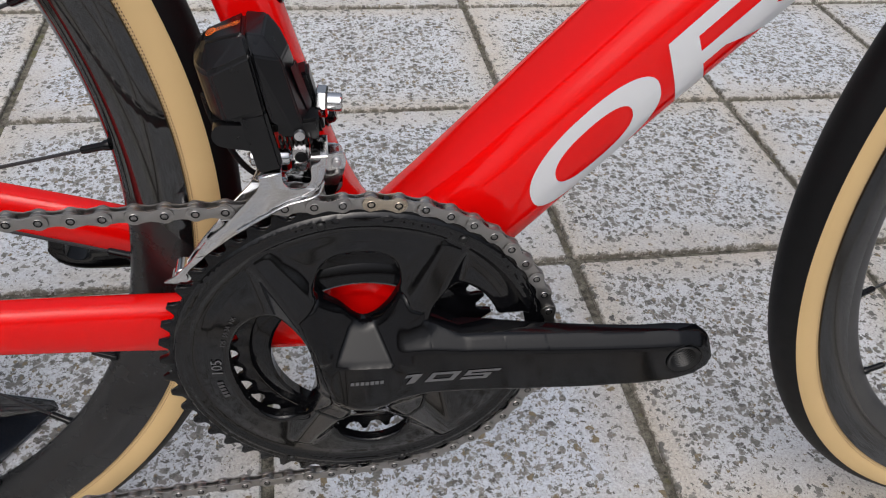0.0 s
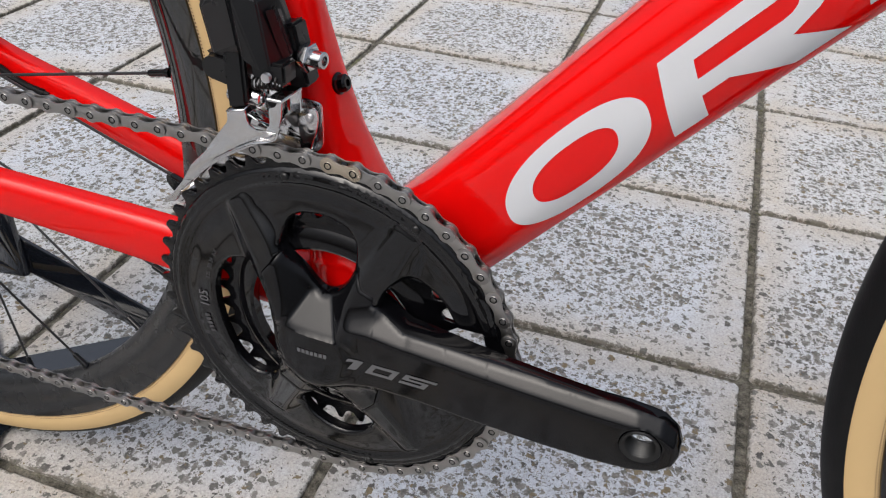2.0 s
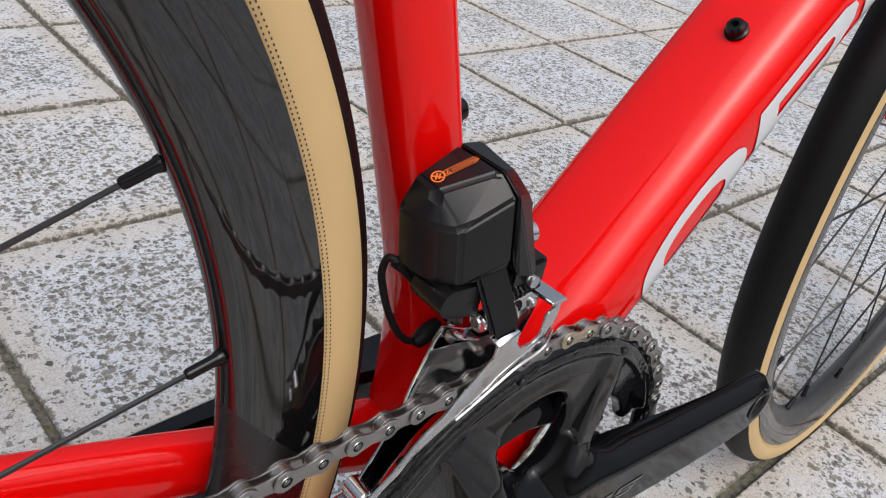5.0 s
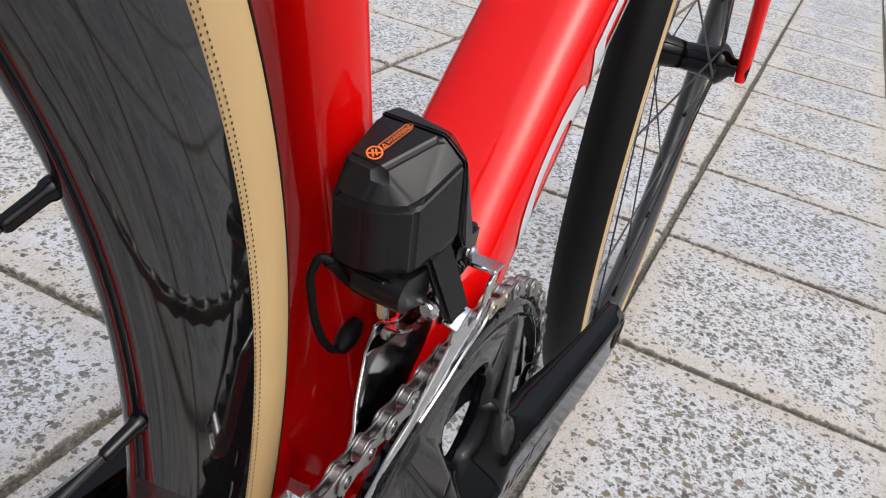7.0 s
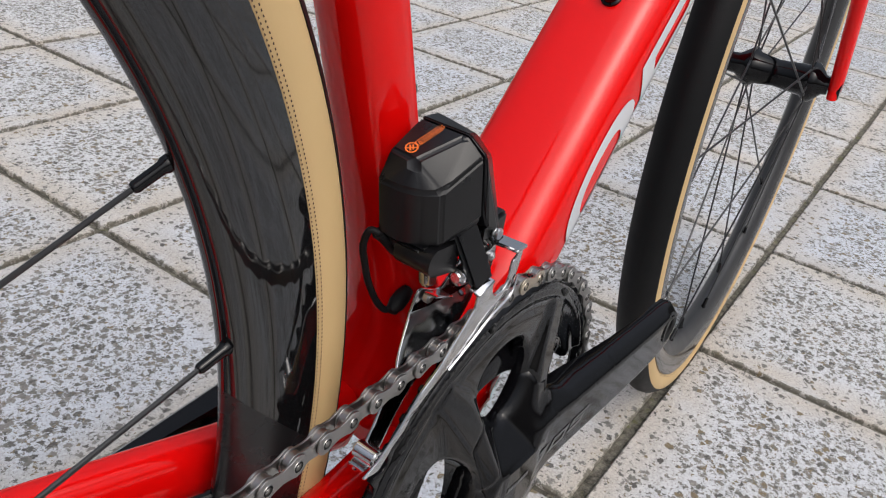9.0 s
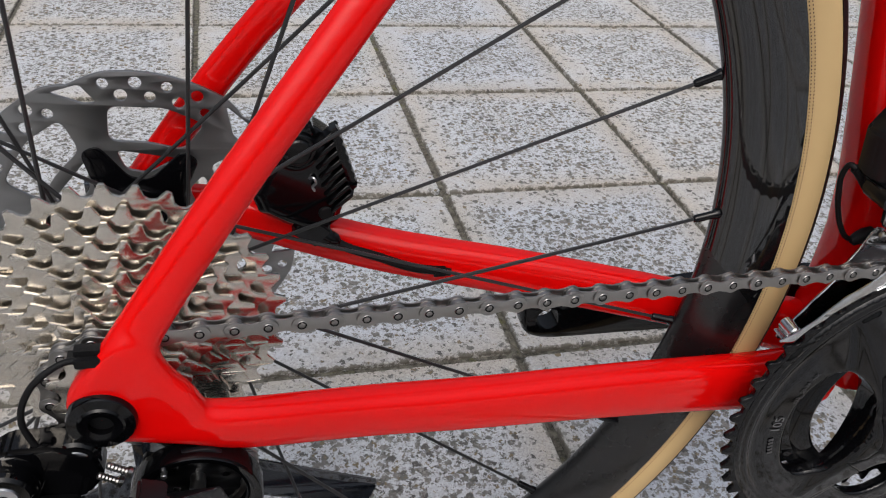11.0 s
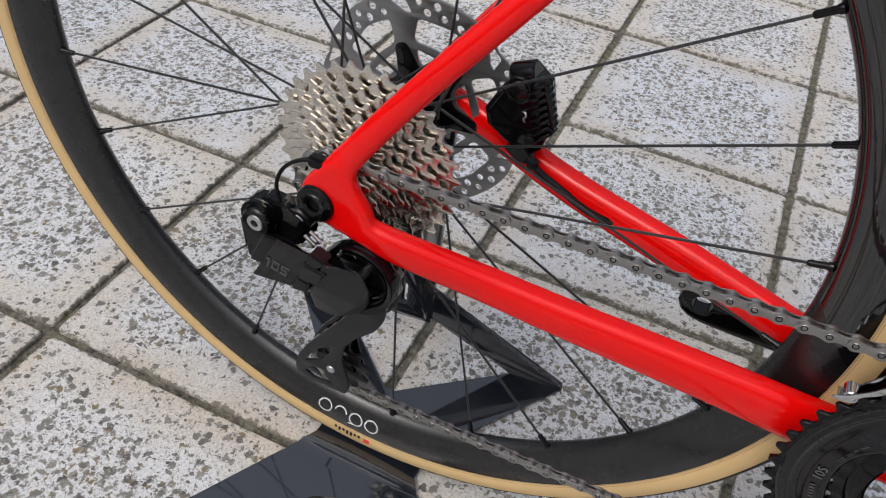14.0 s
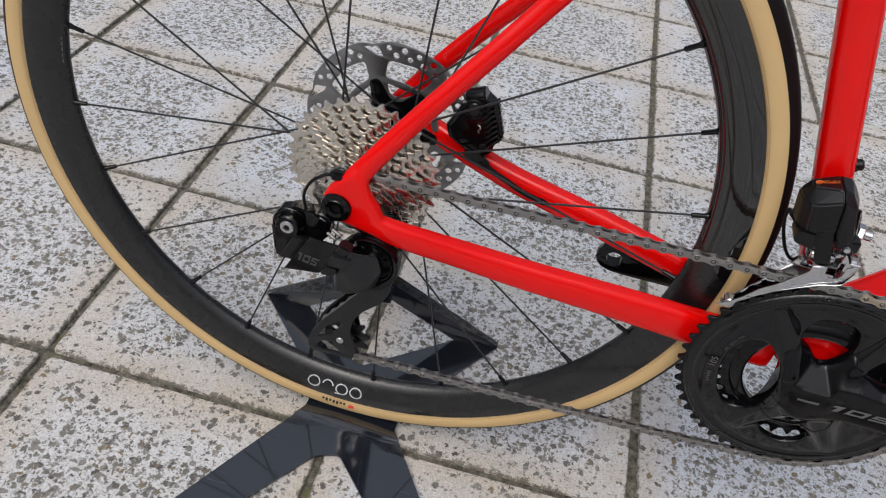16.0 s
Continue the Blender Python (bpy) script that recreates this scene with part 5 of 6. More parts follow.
SEAM = [(-0.0462, -0.0195, 0.1797), (-0.0458, -0.0402, 0.1797), (-0.0436, -0.0470, 0.1734), (-0.0394, -0.0478, 0.1490), (-0.0386, -0.0195, 0.1400)]
# rear housing: a sloping lid, a slanted side facet and a drawn-in rear wall
FD = SEAM[:4] + [(-0.0388, -0.0440, 0.1412), (-0.0388, -0.0200, 0.1390), (-0.0628, -0.0200, 0.1722), (-0.0632, -0.0315, 0.1716), (-0.0690, -0.0205, 0.1625), (-0.0680, -0.0300, 0.1620), (-0.0652, -0.0370, 0.1620), (-0.0608, -0.0428, 0.1630), (-0.0655, -0.0205, 0.1400), (-0.0640, -0.0295, 0.1388), (-0.0610, -0.0365, 0.1388), (-0.0565, -0.0425, 0.1400)]
body = part("front_derailleur", shell(FD, 0.0013), PLASTIC, bike, "matt black electric front derailleur with chrome cage", sharp=16)
front = Vector((0.0005, 0, 0))
cover = [Vector(p) + front for p in SEAM] + [Vector((-0.0372, -0.0205, 0.1796)), Vector((-0.0385, -0.0390, 0.1780)), Vector((-0.0330, -0.0225, 0.1752)), Vector((-0.0318, -0.0425, 0.1690)), Vector((-0.0290, -0.0290, 0.1690)), Vector((-0.0370, -0.0492, 0.1440)), Vector((-0.0290, -0.0492, 0.1400)), Vector((-0.0245, -0.0468, 0.1405)), Vector((-0.0215, -0.0395, 0.1400)), Vector((-0.0225, -0.0200, 0.1400))]
motor_cover = part("motor_cover", shell(cover, 0.0012), PLASTIC, body, sharp=16)
# raised front rib of the cover, with a slot beside it
bm = hull([(-0.0292, -0.0420, 0.1660), (-0.0262, -0.0360, 0.1660), (-0.0270, -0.0300, 0.1640), (-0.0225, -0.0405, 0.1420), (-0.0200, -0.0340, 0.1430), (-0.0215, -0.0280, 0.1430)], 0.0012, 2)
part("cover_rib", bm, PLASTIC, motor_cover, sharp=25)
# clamp bracket and its bolt
bm = hull([(x, y, z) for y in (-0.0180, -0.0300) for x, z in ((-0.0250, 0.1245), (-0.0150, 0.1275), (-0.0310, 0.1540), (-0.0215, 0.1570))], 0.0014, 2)
bracket = part("bracket", bm, PLASTIC, body)
# thin black plate on the face stands in for the slot's shaded depth
slot = rounded([(-0.0250, 0.1535), (-0.0222, 0.1540), (-0.0200, 0.1450), (-0.0228, 0.1445)], 0.0013)
part("bracket_slot", plate_mesh([slot], -0.0303, 0.0006, 0.0001), RUBBER, body)
bm = bmesh.new()
lathe(bm, [(0.0001, 0.0), (0.0066, 0.0), (0.0070, 0.0006), (0.0070, 0.0042), (0.0060, 0.0050), (0.0001, 0.0050)], (0, 0, 0), 6, "x")
lathe(bm, [(0.0041, 0.0045), (0.0041, 0.0105), (0.0036, 0.0111), (0.0023, 0.0111), (0.0022, 0.0080), (0.0001, 0.0080)], (0, 0, 0), 24, "x")
bmesh.ops.transform(bm, matrix=Matrix.Translation((-0.0185, -0.0268, 0.1412)) @ Matrix.Rotation(-0.12, 4, "Z"), verts=bm.verts)
part("clamp_bolt", bm, CHROME, body, "chrome hexagon socket bolt", sharp=30)
# flat lever hanging from its knuckle
near_face = [Vector(p) for p in ((-0.0512, -0.0445, 0.1440), (-0.0397, -0.0458, 0.1472), (-0.0338, -0.0542, 0.1240), (-0.0444, -0.0530, 0.1205))]
back = Vector((0.0004, 0.0046, 0.0016))
lever = part("lever", hull(near_face + [p + back for p in near_face], 0.0013, 2), PLASTIC, body, "flat satin black shift lever", sharp=30)
bm = hull(ring_y((-0.0575, 0.1342), 0.0056, -0.0430, -0.0270) + [(-0.0470, y, z) for y in (-0.0445, -0.0280) for z in (0.1275, 0.1400)], 0)
part("knuckle", bm, PLASTIC, body, sharp=30)
bm = hull([(-0.0640, -0.0225, 0.1400), (-0.0300, -0.0225, 0.1400), (-0.0640, -0.0400, 0.1400), (-0.0290, -0.0440, 0.1410), (-0.0560, -0.0225, 0.1285), (-0.0300, -0.0225, 0.1320), (-0.0550, -0.0370, 0.1295), (-0.0290, -0.0400, 0.1340)], 0.0015, 2)
part("motor_foot", bm, PLASTIC, body)
# cage: a bowed outer plate with a folded upper edge, an inner plate and a bridge between them
cage_line = rounded([(-0.0940, 0.0620), (-0.0870, 0.0665), (-0.0790, 0.0750), (-0.0700, 0.0875), (-0.0610, 0.0955), (-0.0500, 0.1085), (-0.0445, 0.1150), (-0.0444, 0.1205), (-0.0345, 0.1230), (-0.0340, 0.1170), (-0.0310, 0.1140), (-0.0250, 0.1145), (-0.0222, 0.1180), (-0.0222, 0.1262), (-0.0182, 0.1280), (-0.0176, 0.1312), (-0.0150, 0.1312), (-0.0160, 0.1230), (-0.0190, 0.1120), (-0.0235, 0.1088), (-0.0330, 0.1044), (-0.0450, 0.0972), (-0.0580, 0.0885), (-0.0700, 0.0790), (-0.0800, 0.0702), (-0.0860, 0.0615)], 0.0018)
bm = plate_mesh([cage_line], -0.0547, 0.0013, 0.0005)
refined(bm, 0.006)


def bowed(x):
    """How far the outer plate bends in towards its tail."""
    return 0.0068 * max(0.0, (-x - 0.045) / 0.05) ** 1.3


for v in bm.verts:
    low = max(0.0, min(1.0, (0.1060 + 0.62 * (v.co.x + 0.0340) - v.co.z) / 0.003))
    v.co.y += bowed(v.co.x) + 0.0010 * low * (v.co.x > -0.075)
    if v.co.x < -0.045:
        v.co.z -= bowed(v.co.x) * 0.75
cage = part("cage_plate", bm, CHROME, body, "polished steel chain cage", sharp=26)
bm = hull([(-0.0446, -0.0552, 0.1196), (-0.0344, -0.0552, 0.1222), (-0.0446, -0.0500, 0.1206), (-0.0344, -0.0500, 0.1232), (-0.0446, -0.0552, 0.1206), (-0.0344, -0.0552, 0.1233), (-0.0446, -0.0500, 0.1214), (-0.0344, -0.0500, 0.1240)], 0.0004, 1)
part("cage_flange", bm, CHROME, cage)
bm = bmesh.new()
wirecurve(bm, [(-0.0168, -0.0550, 0.1180), (-0.0205, -0.0556, 0.1108), (-0.0330, -0.0556, 0.1064), (-0.0440, -0.0553, 0.1000), (-0.0560, -0.0541, 0.0915)], 0.0005, 6, 8)
part("cage_rib", bm, CHROME, cage)
inner_line = rounded([(-0.0900, 0.0530), (-0.0740, 0.0760), (-0.0620, 0.0900), (-0.0500, 0.1000), (-0.0455, 0.1115), (-0.0330, 0.1060), (-0.0180, 0.1230), (-0.0080, 0.1215), (-0.0080, 0.0980), (-0.0300, 0.0880), (-0.0550, 0.0700), (-0.0760, 0.0490)], 0.003)
bm = plate_mesh([inner_line], -0.0385, 0.0013, 0.0004)
refined(bm, 0.006)
for v in bm.verts:
    v.co.y += 0.0080 * max(0.0, min(1.0, (v.co.z - 0.085) / 0.016)) + 0.0016 * math.sin(v.co.x * 90)
inner_plate = part("inner_cage_plate", bm, CHROME, body, sharp=26)
bm = hull([(-0.0455, -0.0310, 0.1097), (-0.0330, -0.0310, 0.1050), (-0.0455, -0.0310, 0.1111), (-0.0330, -0.0310, 0.1064), (-0.0452, -0.0375, 0.1103), (-0.0330, -0.0375, 0.1056), (-0.0452, -0.0375, 0.1113), (-0.0330, -0.0375, 0.1066)], 0.0004, 1)
part("plate_flange", bm, CHROME, inner_plate)
bm = hull([(x, y, z) for x in (-0.0222, -0.0146) for y, z in ((-0.0558, 0.1300), (-0.0558, 0.1316), (-0.0370, 0.1290), (-0.0370, 0.1306))], 0.0004, 1)
join(bm, hull([(x, y, z) for x in (-0.0210, -0.0150) for y in (-0.0385, -0.0370) for z in (0.1180, 0.1300)], 0.0004, 1))
part("cage_bridge", bm, CHROME, body, "folded chrome bridge between the cage plates", sharp=30)
bm = bmesh.new()
disc(bm, (-0.0840, 0.0600), 0.0042, -0.0470, -0.0370, 18)
disc(bm, (-0.0840, 0.0600), 0.0024, -0.0476, -0.0460, 14)
box(bm, -0.0900, -0.0790, -0.0450, -0.0375, 0.0560, 0.0575, 0.0004)
part("cage_end_screw", bm, CHROME, body)
# pins: the lever's foot, the inner plate and its tab
bm = bmesh.new()
lathe(bm, [(0.0001, -0.0482), (0.0020, -0.0482), (0.0024, -0.0476), (0.0036, -0.0472), (0.0038, -0.0464), (0.0038, -0.0318), (0.0034, -0.0310), (0.0022, -0.0306), (0.0018, -0.0298), (0.0001, -0.0296)], (0, 0, 0), 20, "x")
bmesh.ops.transform(bm, matrix=Matrix.Translation((0.0, -0.0455, 0.1252)), verts=bm.verts)
part("pivot_pin", bm, CHROME, body, "chrome pin through the lever's foot", sharp=30)
for x, y, z, r in ((-0.0425, -0.0318, 0.1075, 0.0026), (-0.0108, -0.0385, 0.1168, 0.0021)):
    bm = bmesh.new()
    disc(bm, (x, z), r, y - 0.0010, y + 0.0014, 20, 0.0003)
    disc(bm, (x, z), r * 0.62, y - 0.0016, y, 16, 0.0003)
    part("pivot_rivet", bm, STEEL, body)
# links between the motor and the cage
bm = hull([(-0.0450, -0.0270, 0.1120), (-0.0370, -0.0270, 0.1100), (-0.0450, -0.0320, 0.1120), (-0.0370, -0.0320, 0.1100), (-0.0470, -0.0250, 0.1340), (-0.0390, -0.0250, 0.1340), (-0.0470, -0.0300, 0.1340), (-0.0390, -0.0300, 0.1340)], 0.0014, 2)
part("link", bm, CHROME, body, "polished steel link")
bm = hull([(x, y, z) for x in (-0.0305, -0.0225) for y in (-0.0440, -0.0360) for z in (0.1150, 0.1290)], 0.0016, 2)
link = part("link", bm, CHROME, body)
# raised black disc paints the shade of a bore onto the link
bm = bmesh.new()
disc(bm, (-0.0262, 0.1235), 0.0028, -0.0446, -0.0430, 18)
part("link_bore", bm, RUBBER, link)
tab = rounded([(-0.0178, 0.1203), (-0.0078, 0.1222), (-0.0064, 0.1178), (-0.0076, 0.1106), (-0.0122, 0.0980), (-0.0165, 0.0987)], 0.003)
part("cage_tab", plate_mesh([tab], -0.0382, 0.0013, 0.0004), CHROME, body, sharp=30)
# return spring and adjusting screw
bm = bmesh.new()
coil = []
for k in range(61):
    f = k / 60
    a = 2 * math.pi * 7 * f
    coil.append((-0.0350 + 0.0140 * f, -0.0450 + 0.0027 * math.cos(a), 0.1318 + 0.0030 * f + 0.0027 * math.sin(a)))
wirecurve(bm, coil, 0.0006, 1, 6)
part("return_spring", bm, THREAD, body, "small dark steel coil spring")
# plain black block, added to give the dark recess round the screw
bm = hull([(x, y, z) for x, z in ((-0.0350, 0.1350), (-0.0350, 0.1420), (-0.0180, 0.1440), (-0.0180, 0.1335)) for y in (-0.0462, -0.0350)], 0.0012, 2)
part("spring_box", bm, PLASTIC, body)
bm = bmesh.new()
lathe(bm, [(0.0001, -0.0010), (0.0022, -0.0010), (0.0024, 0.0)] + [(0.0019 + 0.0003 * (i % 2), 0.0006 + 0.0006 * i) for i in range(12)] + [(0.0001, 0.0080)], (0, 0, 0), 14, "y")
bmesh.ops.transform(bm, matrix=Matrix.Translation((-0.0262, -0.0480, 0.1372)), verts=bm.verts)
part("adjuster_screw", bm, STEEL, body)
# cable: a boot under the motor, then a loop into the seat tube
bm = bmesh.new()
wirecurve(bm, [(-0.0655, -0.0210, 0.1400), (-0.0620, -0.0215, 0.1370), (-0.0545, -0.0225, 0.1290), (-0.0480, -0.0240, 0.1250), (-0.0390, -0.0250, 0.1240)], 0.0024, 8, 10)
part("cable_boot", bm, RUBBER, body)
bm = bmesh.new()
wirecurve(bm, [(-0.0650, -0.0215, 0.1400), (-0.0672, -0.0185, 0.1405), (-0.0668, -0.0160, 0.1330), (-0.0650, -0.0160, 0.1255), (-0.0610, -0.0155, 0.1150), (-0.0555, -0.0160, 0.1040), (-0.0490, -0.0162, 0.0965), (-0.0420, -0.0160, 0.0950)], 0.0014, 8, 10)
part("cable", bm, RUBBER, body, "thin black cable loop")
bm = bmesh.new()
lathe(bm, [(0.0001, -0.0072), (0.0025, -0.0060), (0.0036, -0.0020), (0.0036, 0.0020), (0.0025, 0.0060), (0.0001, 0.0072)], (0, 0, 0), 20, "x")
bmesh.ops.transform(bm, matrix=Matrix.Translation((-0.0400, -0.0165, 0.0972)) @ Matrix.Rotation(-0.55, 4, "Y"), verts=bm.verts)
part("grommet", bm, RUBBER, body)


# orange warning label on the sloping lid
LABEL_U = Vector((0.0146, -0.0041, 0.0071)).normalized()
TOP_N = LABEL_U.cross(Vector((-0.08, 0.99, 0.10))).normalized()
LABEL_V = TOP_N.cross(LABEL_U)


def label_at(a, b):
    """A point on the label: a along its words, b across."""
    return Vector((-0.0578, -0.0286, 0.17435)) + LABEL_U * a + LABEL_V * b + TOP_N * 0.0004


def label_strip(lines):
    bm = bmesh.new()
    for p, q, w in lines:
        d = Vector((q[0] - p[0], q[1] - p[1])).normalized() * w / 2
        n = (-d.y, d.x)
        bm.faces.new([bm.verts.new(label_at(*c)) for c in ((p[0] - n[0], p[1] - n[1]), (q[0] - n[0], q[1] - n[1]), (q[0] + n[0], q[1] + n[1]), (p[0] + n[0], p[1] + n[1]))])
    return bm


part("warning_word", words("WARNING", 0.0014, axes(label_at(0.0022, 0.0004), LABEL_U, LABEL_V)), ORANGE, body, "orange warning print", smooth=False)
part("warning_frame", label_strip([((0.0, 0.0), (0.0108, 0.0), 0.0002), ((0.0108, 0.0), (0.0108, 0.0022), 0.0002), ((0.0, 0.0022), (0.0108, 0.0022), 0.0002), ((0.0, 0.0), (0.0, 0.0022), 0.0002), ((0.0005, 0.0004), (0.0018, 0.0004), 0.00025), ((0.0018, 0.0004), (0.00115, 0.0018), 0.00025), ((0.0005, 0.0004), (0.00115, 0.0018), 0.00025)]), ORANGE, body, smooth=False)
ring_pts = [(-0.0024 + 0.0021 * math.cos(2 * math.pi * k / 28), 0.0011 + 0.0021 * math.sin(2 * math.pi * k / 28)) for k in range(29)]
part("warning_sign", label_strip([(p, q, 0.0005) for p, q in zip(ring_pts, ring_pts[1:])] + [((-0.0040, 0.0024), (-0.0009, -0.0003), 0.0005), ((-0.0036, 0.0004), (-0.0020, 0.0024), 0.0006), ((-0.0026, 0.0000), (-0.0012, 0.0018), 0.0005)]), ORANGE, body, smooth=False)

# ---- bottle bolts ----
def bottle_bolt(x, z, out, y=0.0):
    bm = bmesh.new()
    lathe(bm, [(0.0001, 0.0035), (0.0018, 0.0035), (0.0019, 0.0058), (0.0034, 0.0058), (0.0044, 0.0046), (0.0046, 0.0018), (0.0056, 0.0012), (0.0058, -0.002), (0.0001, -0.002)], (0, 0, 0), 24, "z")
    q = Vector(out).to_track_quat("Z", "Y").to_matrix().to_4x4()
    bmesh.ops.transform(bm, matrix=Matrix.Translation((x, y, z)) @ q, verts=bm.verts)
    part("bottle_bolt", bm, GLOSS_BLACK, frame_part, "black bottle cage bolt", sharp=30)


seat_n = Vector((0.96, 0, 0.28))
bottle_bolt(-0.0335, 0.1800, seat_n)
bottle_bolt(-0.0155, 0.1178, seat_n)
p = dt_dir * 0.2394 + dt_up * 0.0262
bottle_bolt(p.x, p.z, dt_up)

# ---- rear derailleur ----
RD_Y = -0.0630
def ring_points(x, z, y, r, n=20):
    """Points of a circle in the bicycle's plane."""
    return [(x + r * math.cos(2 * math.pi * k / n), y, z + r * math.sin(2 * math.pi * k / n)) for k in range(n)]


bm = hull(ring_points(-0.4410, 0.0500, -0.0865, 0.0135) + ring_points(-0.4425, 0.0500, -0.0780, 0.0135) + [(-0.4520, -0.0850, 0.0140), (-0.4440, -0.0850, 0.0110), (-0.4400, -0.0850, 0.0240), (-0.4520, -0.0770, 0.0150), (-0.4430, -0.0770, 0.0130)], 0.0012, 2)
rd = part("rear_derailleur", bm, GLOSS_BLACK, bike, "glossy black electric rear derailleur", sharp=25)
bm = bmesh.new()
disc(bm, (-0.4400, 0.0510), 0.0104, -0.0905, -0.0800, 40, 0.0012)
part("pivot_boss", bm, GLOSS_BLACK, rd, sharp=30)
bm = hull(ring_points(-0.4430, 0.0540, -0.0830, 0.0100, 14) + ring_points(-0.4430, 0.0540, -0.0720, 0.0100, 14) + ring_points(-0.4180, 0.0560, -0.0775, 0.0080, 14) + ring_points(-0.4180, 0.0560, -0.0660, 0.0080, 14), 0.0008, 1)
part("mount_link", bm, GLOSS_BLACK, rd, sharp=30)
bm = hull([(x, y, z) for x, z in ((-0.4470, 0.0600), (-0.4380, 0.0660), (-0.4220, 0.0655), (-0.4080, 0.0590), (-0.4060, 0.0480), (-0.4130, 0.0380), (-0.4360, 0.0300), (-0.4440, 0.0360)) for y in (-0.0820, -0.0690)], 0.0015, 2)
part("link_housing", bm, GLOSS_BLACK, rd, sharp=30)
bm = bmesh.new()
disc(bm, (-0.4158, 0.0556), 0.0092, -0.0800, -0.0640, 36, 0.0012)
part("hanger_boss", bm, GLOSS_BLACK, rd, sharp=30)
bm = hull([(x, y, z) for x, z in ((-0.4310, 0.0640), (-0.4240, 0.0650), (-0.4230, 0.0600), (-0.4310, 0.0590)) for y in (-0.0800, -0.0700)], 0.001, 2)
part("cable_port", bm, PLASTIC, rd)
for x, z, y, r in ((-0.4400, 0.0510, -0.0916, 0.0060), (-0.4156, 0.0557, -0.0812, 0.0060)):
    bm = bmesh.new()
    lathe(bm, [(0.0001, y + 0.0012), (r * 0.42, y + 0.0012), (r * 0.46, y), (r * 0.92, y + 0.0003), (r, y + 0.0015), (r, y + 0.010)], (x, 0, z), 28)
    part("mount_bolt", bm, STEEL, rd, "steel socket bolt", sharp=35)
    bm = bmesh.new()
    disc(bm, (x, z), r * 0.40, y + 0.0008, y + 0.0011, 6, 0.0)
    part("bolt_socket", bm, RUBBER, rd)
# parallelogram plate, its hinge and the motor knuckle
plate = [(-0.4163, -0.1008, 0.0575), (-0.3912, -0.1030, 0.0580), (-0.4060, -0.1020, 0.0222), (-0.4392, -0.0985, 0.0135)]
bm = hull(plate + [(x * 0.94 - 0.0250, y + 0.0050, z * 0.94 - 0.001) for x, y, z in plate], 0.0010, 2)
part("outer_plate", bm, GLOSS_BLACK, rd, sharp=20)
n = (Vector(plate[1]) - Vector(plate[0])).cross(Vector(plate[3]) - Vector(plate[0])).normalized()
n = n if n.y < 0 else -n
on_plate = lambda p: plate[0][1] - (n.x * (p.x - plate[0][0]) + n.z * (p.z - plate[0][2])) / n.y - 0.0005
slanted_bars((-0.4275, 0, 0.0292), (1, 0, -0.06), (0.28, 0, 0.96), 0.0090, [(a * 0.37, b * 0.37, lo, hi) for a, b, lo, hi in digits], on_plate, "plate_print", rd, DIM_PRINT, 0.0)
# hinge: two lugs of the plate and the motor's tongue between them
for corners in (((-0.3915, 0.0588), (-0.3810, 0.0550), (-0.3872, 0.0474), (-0.3958, 0.0494)), ((-0.4060, 0.0222), (-0.3940, 0.0240), (-0.3922, 0.0334), (-0.4008, 0.0346))):
    bm = hull([(x, y, z) for x, z in corners for y in (-0.1040, -0.0930)], 0.0012, 2)
    part("hinge_lug", bm, PLASTIC, rd, sharp=30)
bm = hull([(x, y, z) for x, z in ((-0.3966, 0.0486), (-0.4016, 0.0352), (-0.3860, 0.0338), (-0.3800, 0.0470)) for y in (-0.1046, -0.0930)], 0.0014, 2)
part("hinge_tongue", bm, SATIN, rd, sharp=30)
bm = hull(ring_points(-0.3830, 0.0105, -0.0785, 0.0200, 28) + [(-0.3830, -0.1030, 0.0540), (-0.3720, -0.0985, 0.0520), (-0.3620, -0.0925, 0.0480), (-0.3585, -0.0875, 0.0300), (-0.3665, -0.0895, 0.0150), (-0.3770, -0.0895, 0.0000), (-0.3865, -0.0885, -0.0050), (-0.3960, -0.0910, -0.0010), (-0.3930, -0.1020, 0.0240), (-0.3870, -0.1035, 0.0330), (-0.3860, -0.0860, -0.0045)], 0)
part("motor_knuckle", melt(bm, 0.0011, 4), SATIN, rd, "satin black motor housing", sharp=180)
bm = hull([(-0.4470, -0.0920, 0.0180), (-0.4340, -0.0920, 0.0460), (-0.4140, -0.0900, 0.0440), (-0.4060, -0.0900, 0.0170), (-0.4440, -0.0820, 0.0180), (-0.4340, -0.0820, 0.0420), (-0.4160, -0.0800, 0.0380), (-0.4000, -0.0800, 0.0140)], 0.0015, 2)
part("inner_link", bm, PLASTIC, rd)
bm = bmesh.new()
lathe(bm, [(0.0205, -0.0700), (0.0205, -0.0770), (0.0235, -0.0795), (0.0262, -0.0800), (0.0268, -0.0785), (0.0268, -0.0700)], (-0.3735, 0, 0.0240), 56)
part("guard_ring", bm, GLOSS_BLACK, rd, sharp=30)
bm = bmesh.new()
disc(bm, (-0.3850, 0.0430), 0.0013, -0.0815, -0.0760, 12, 0.0003)
part("guard_pin", bm, STEEL, rd)
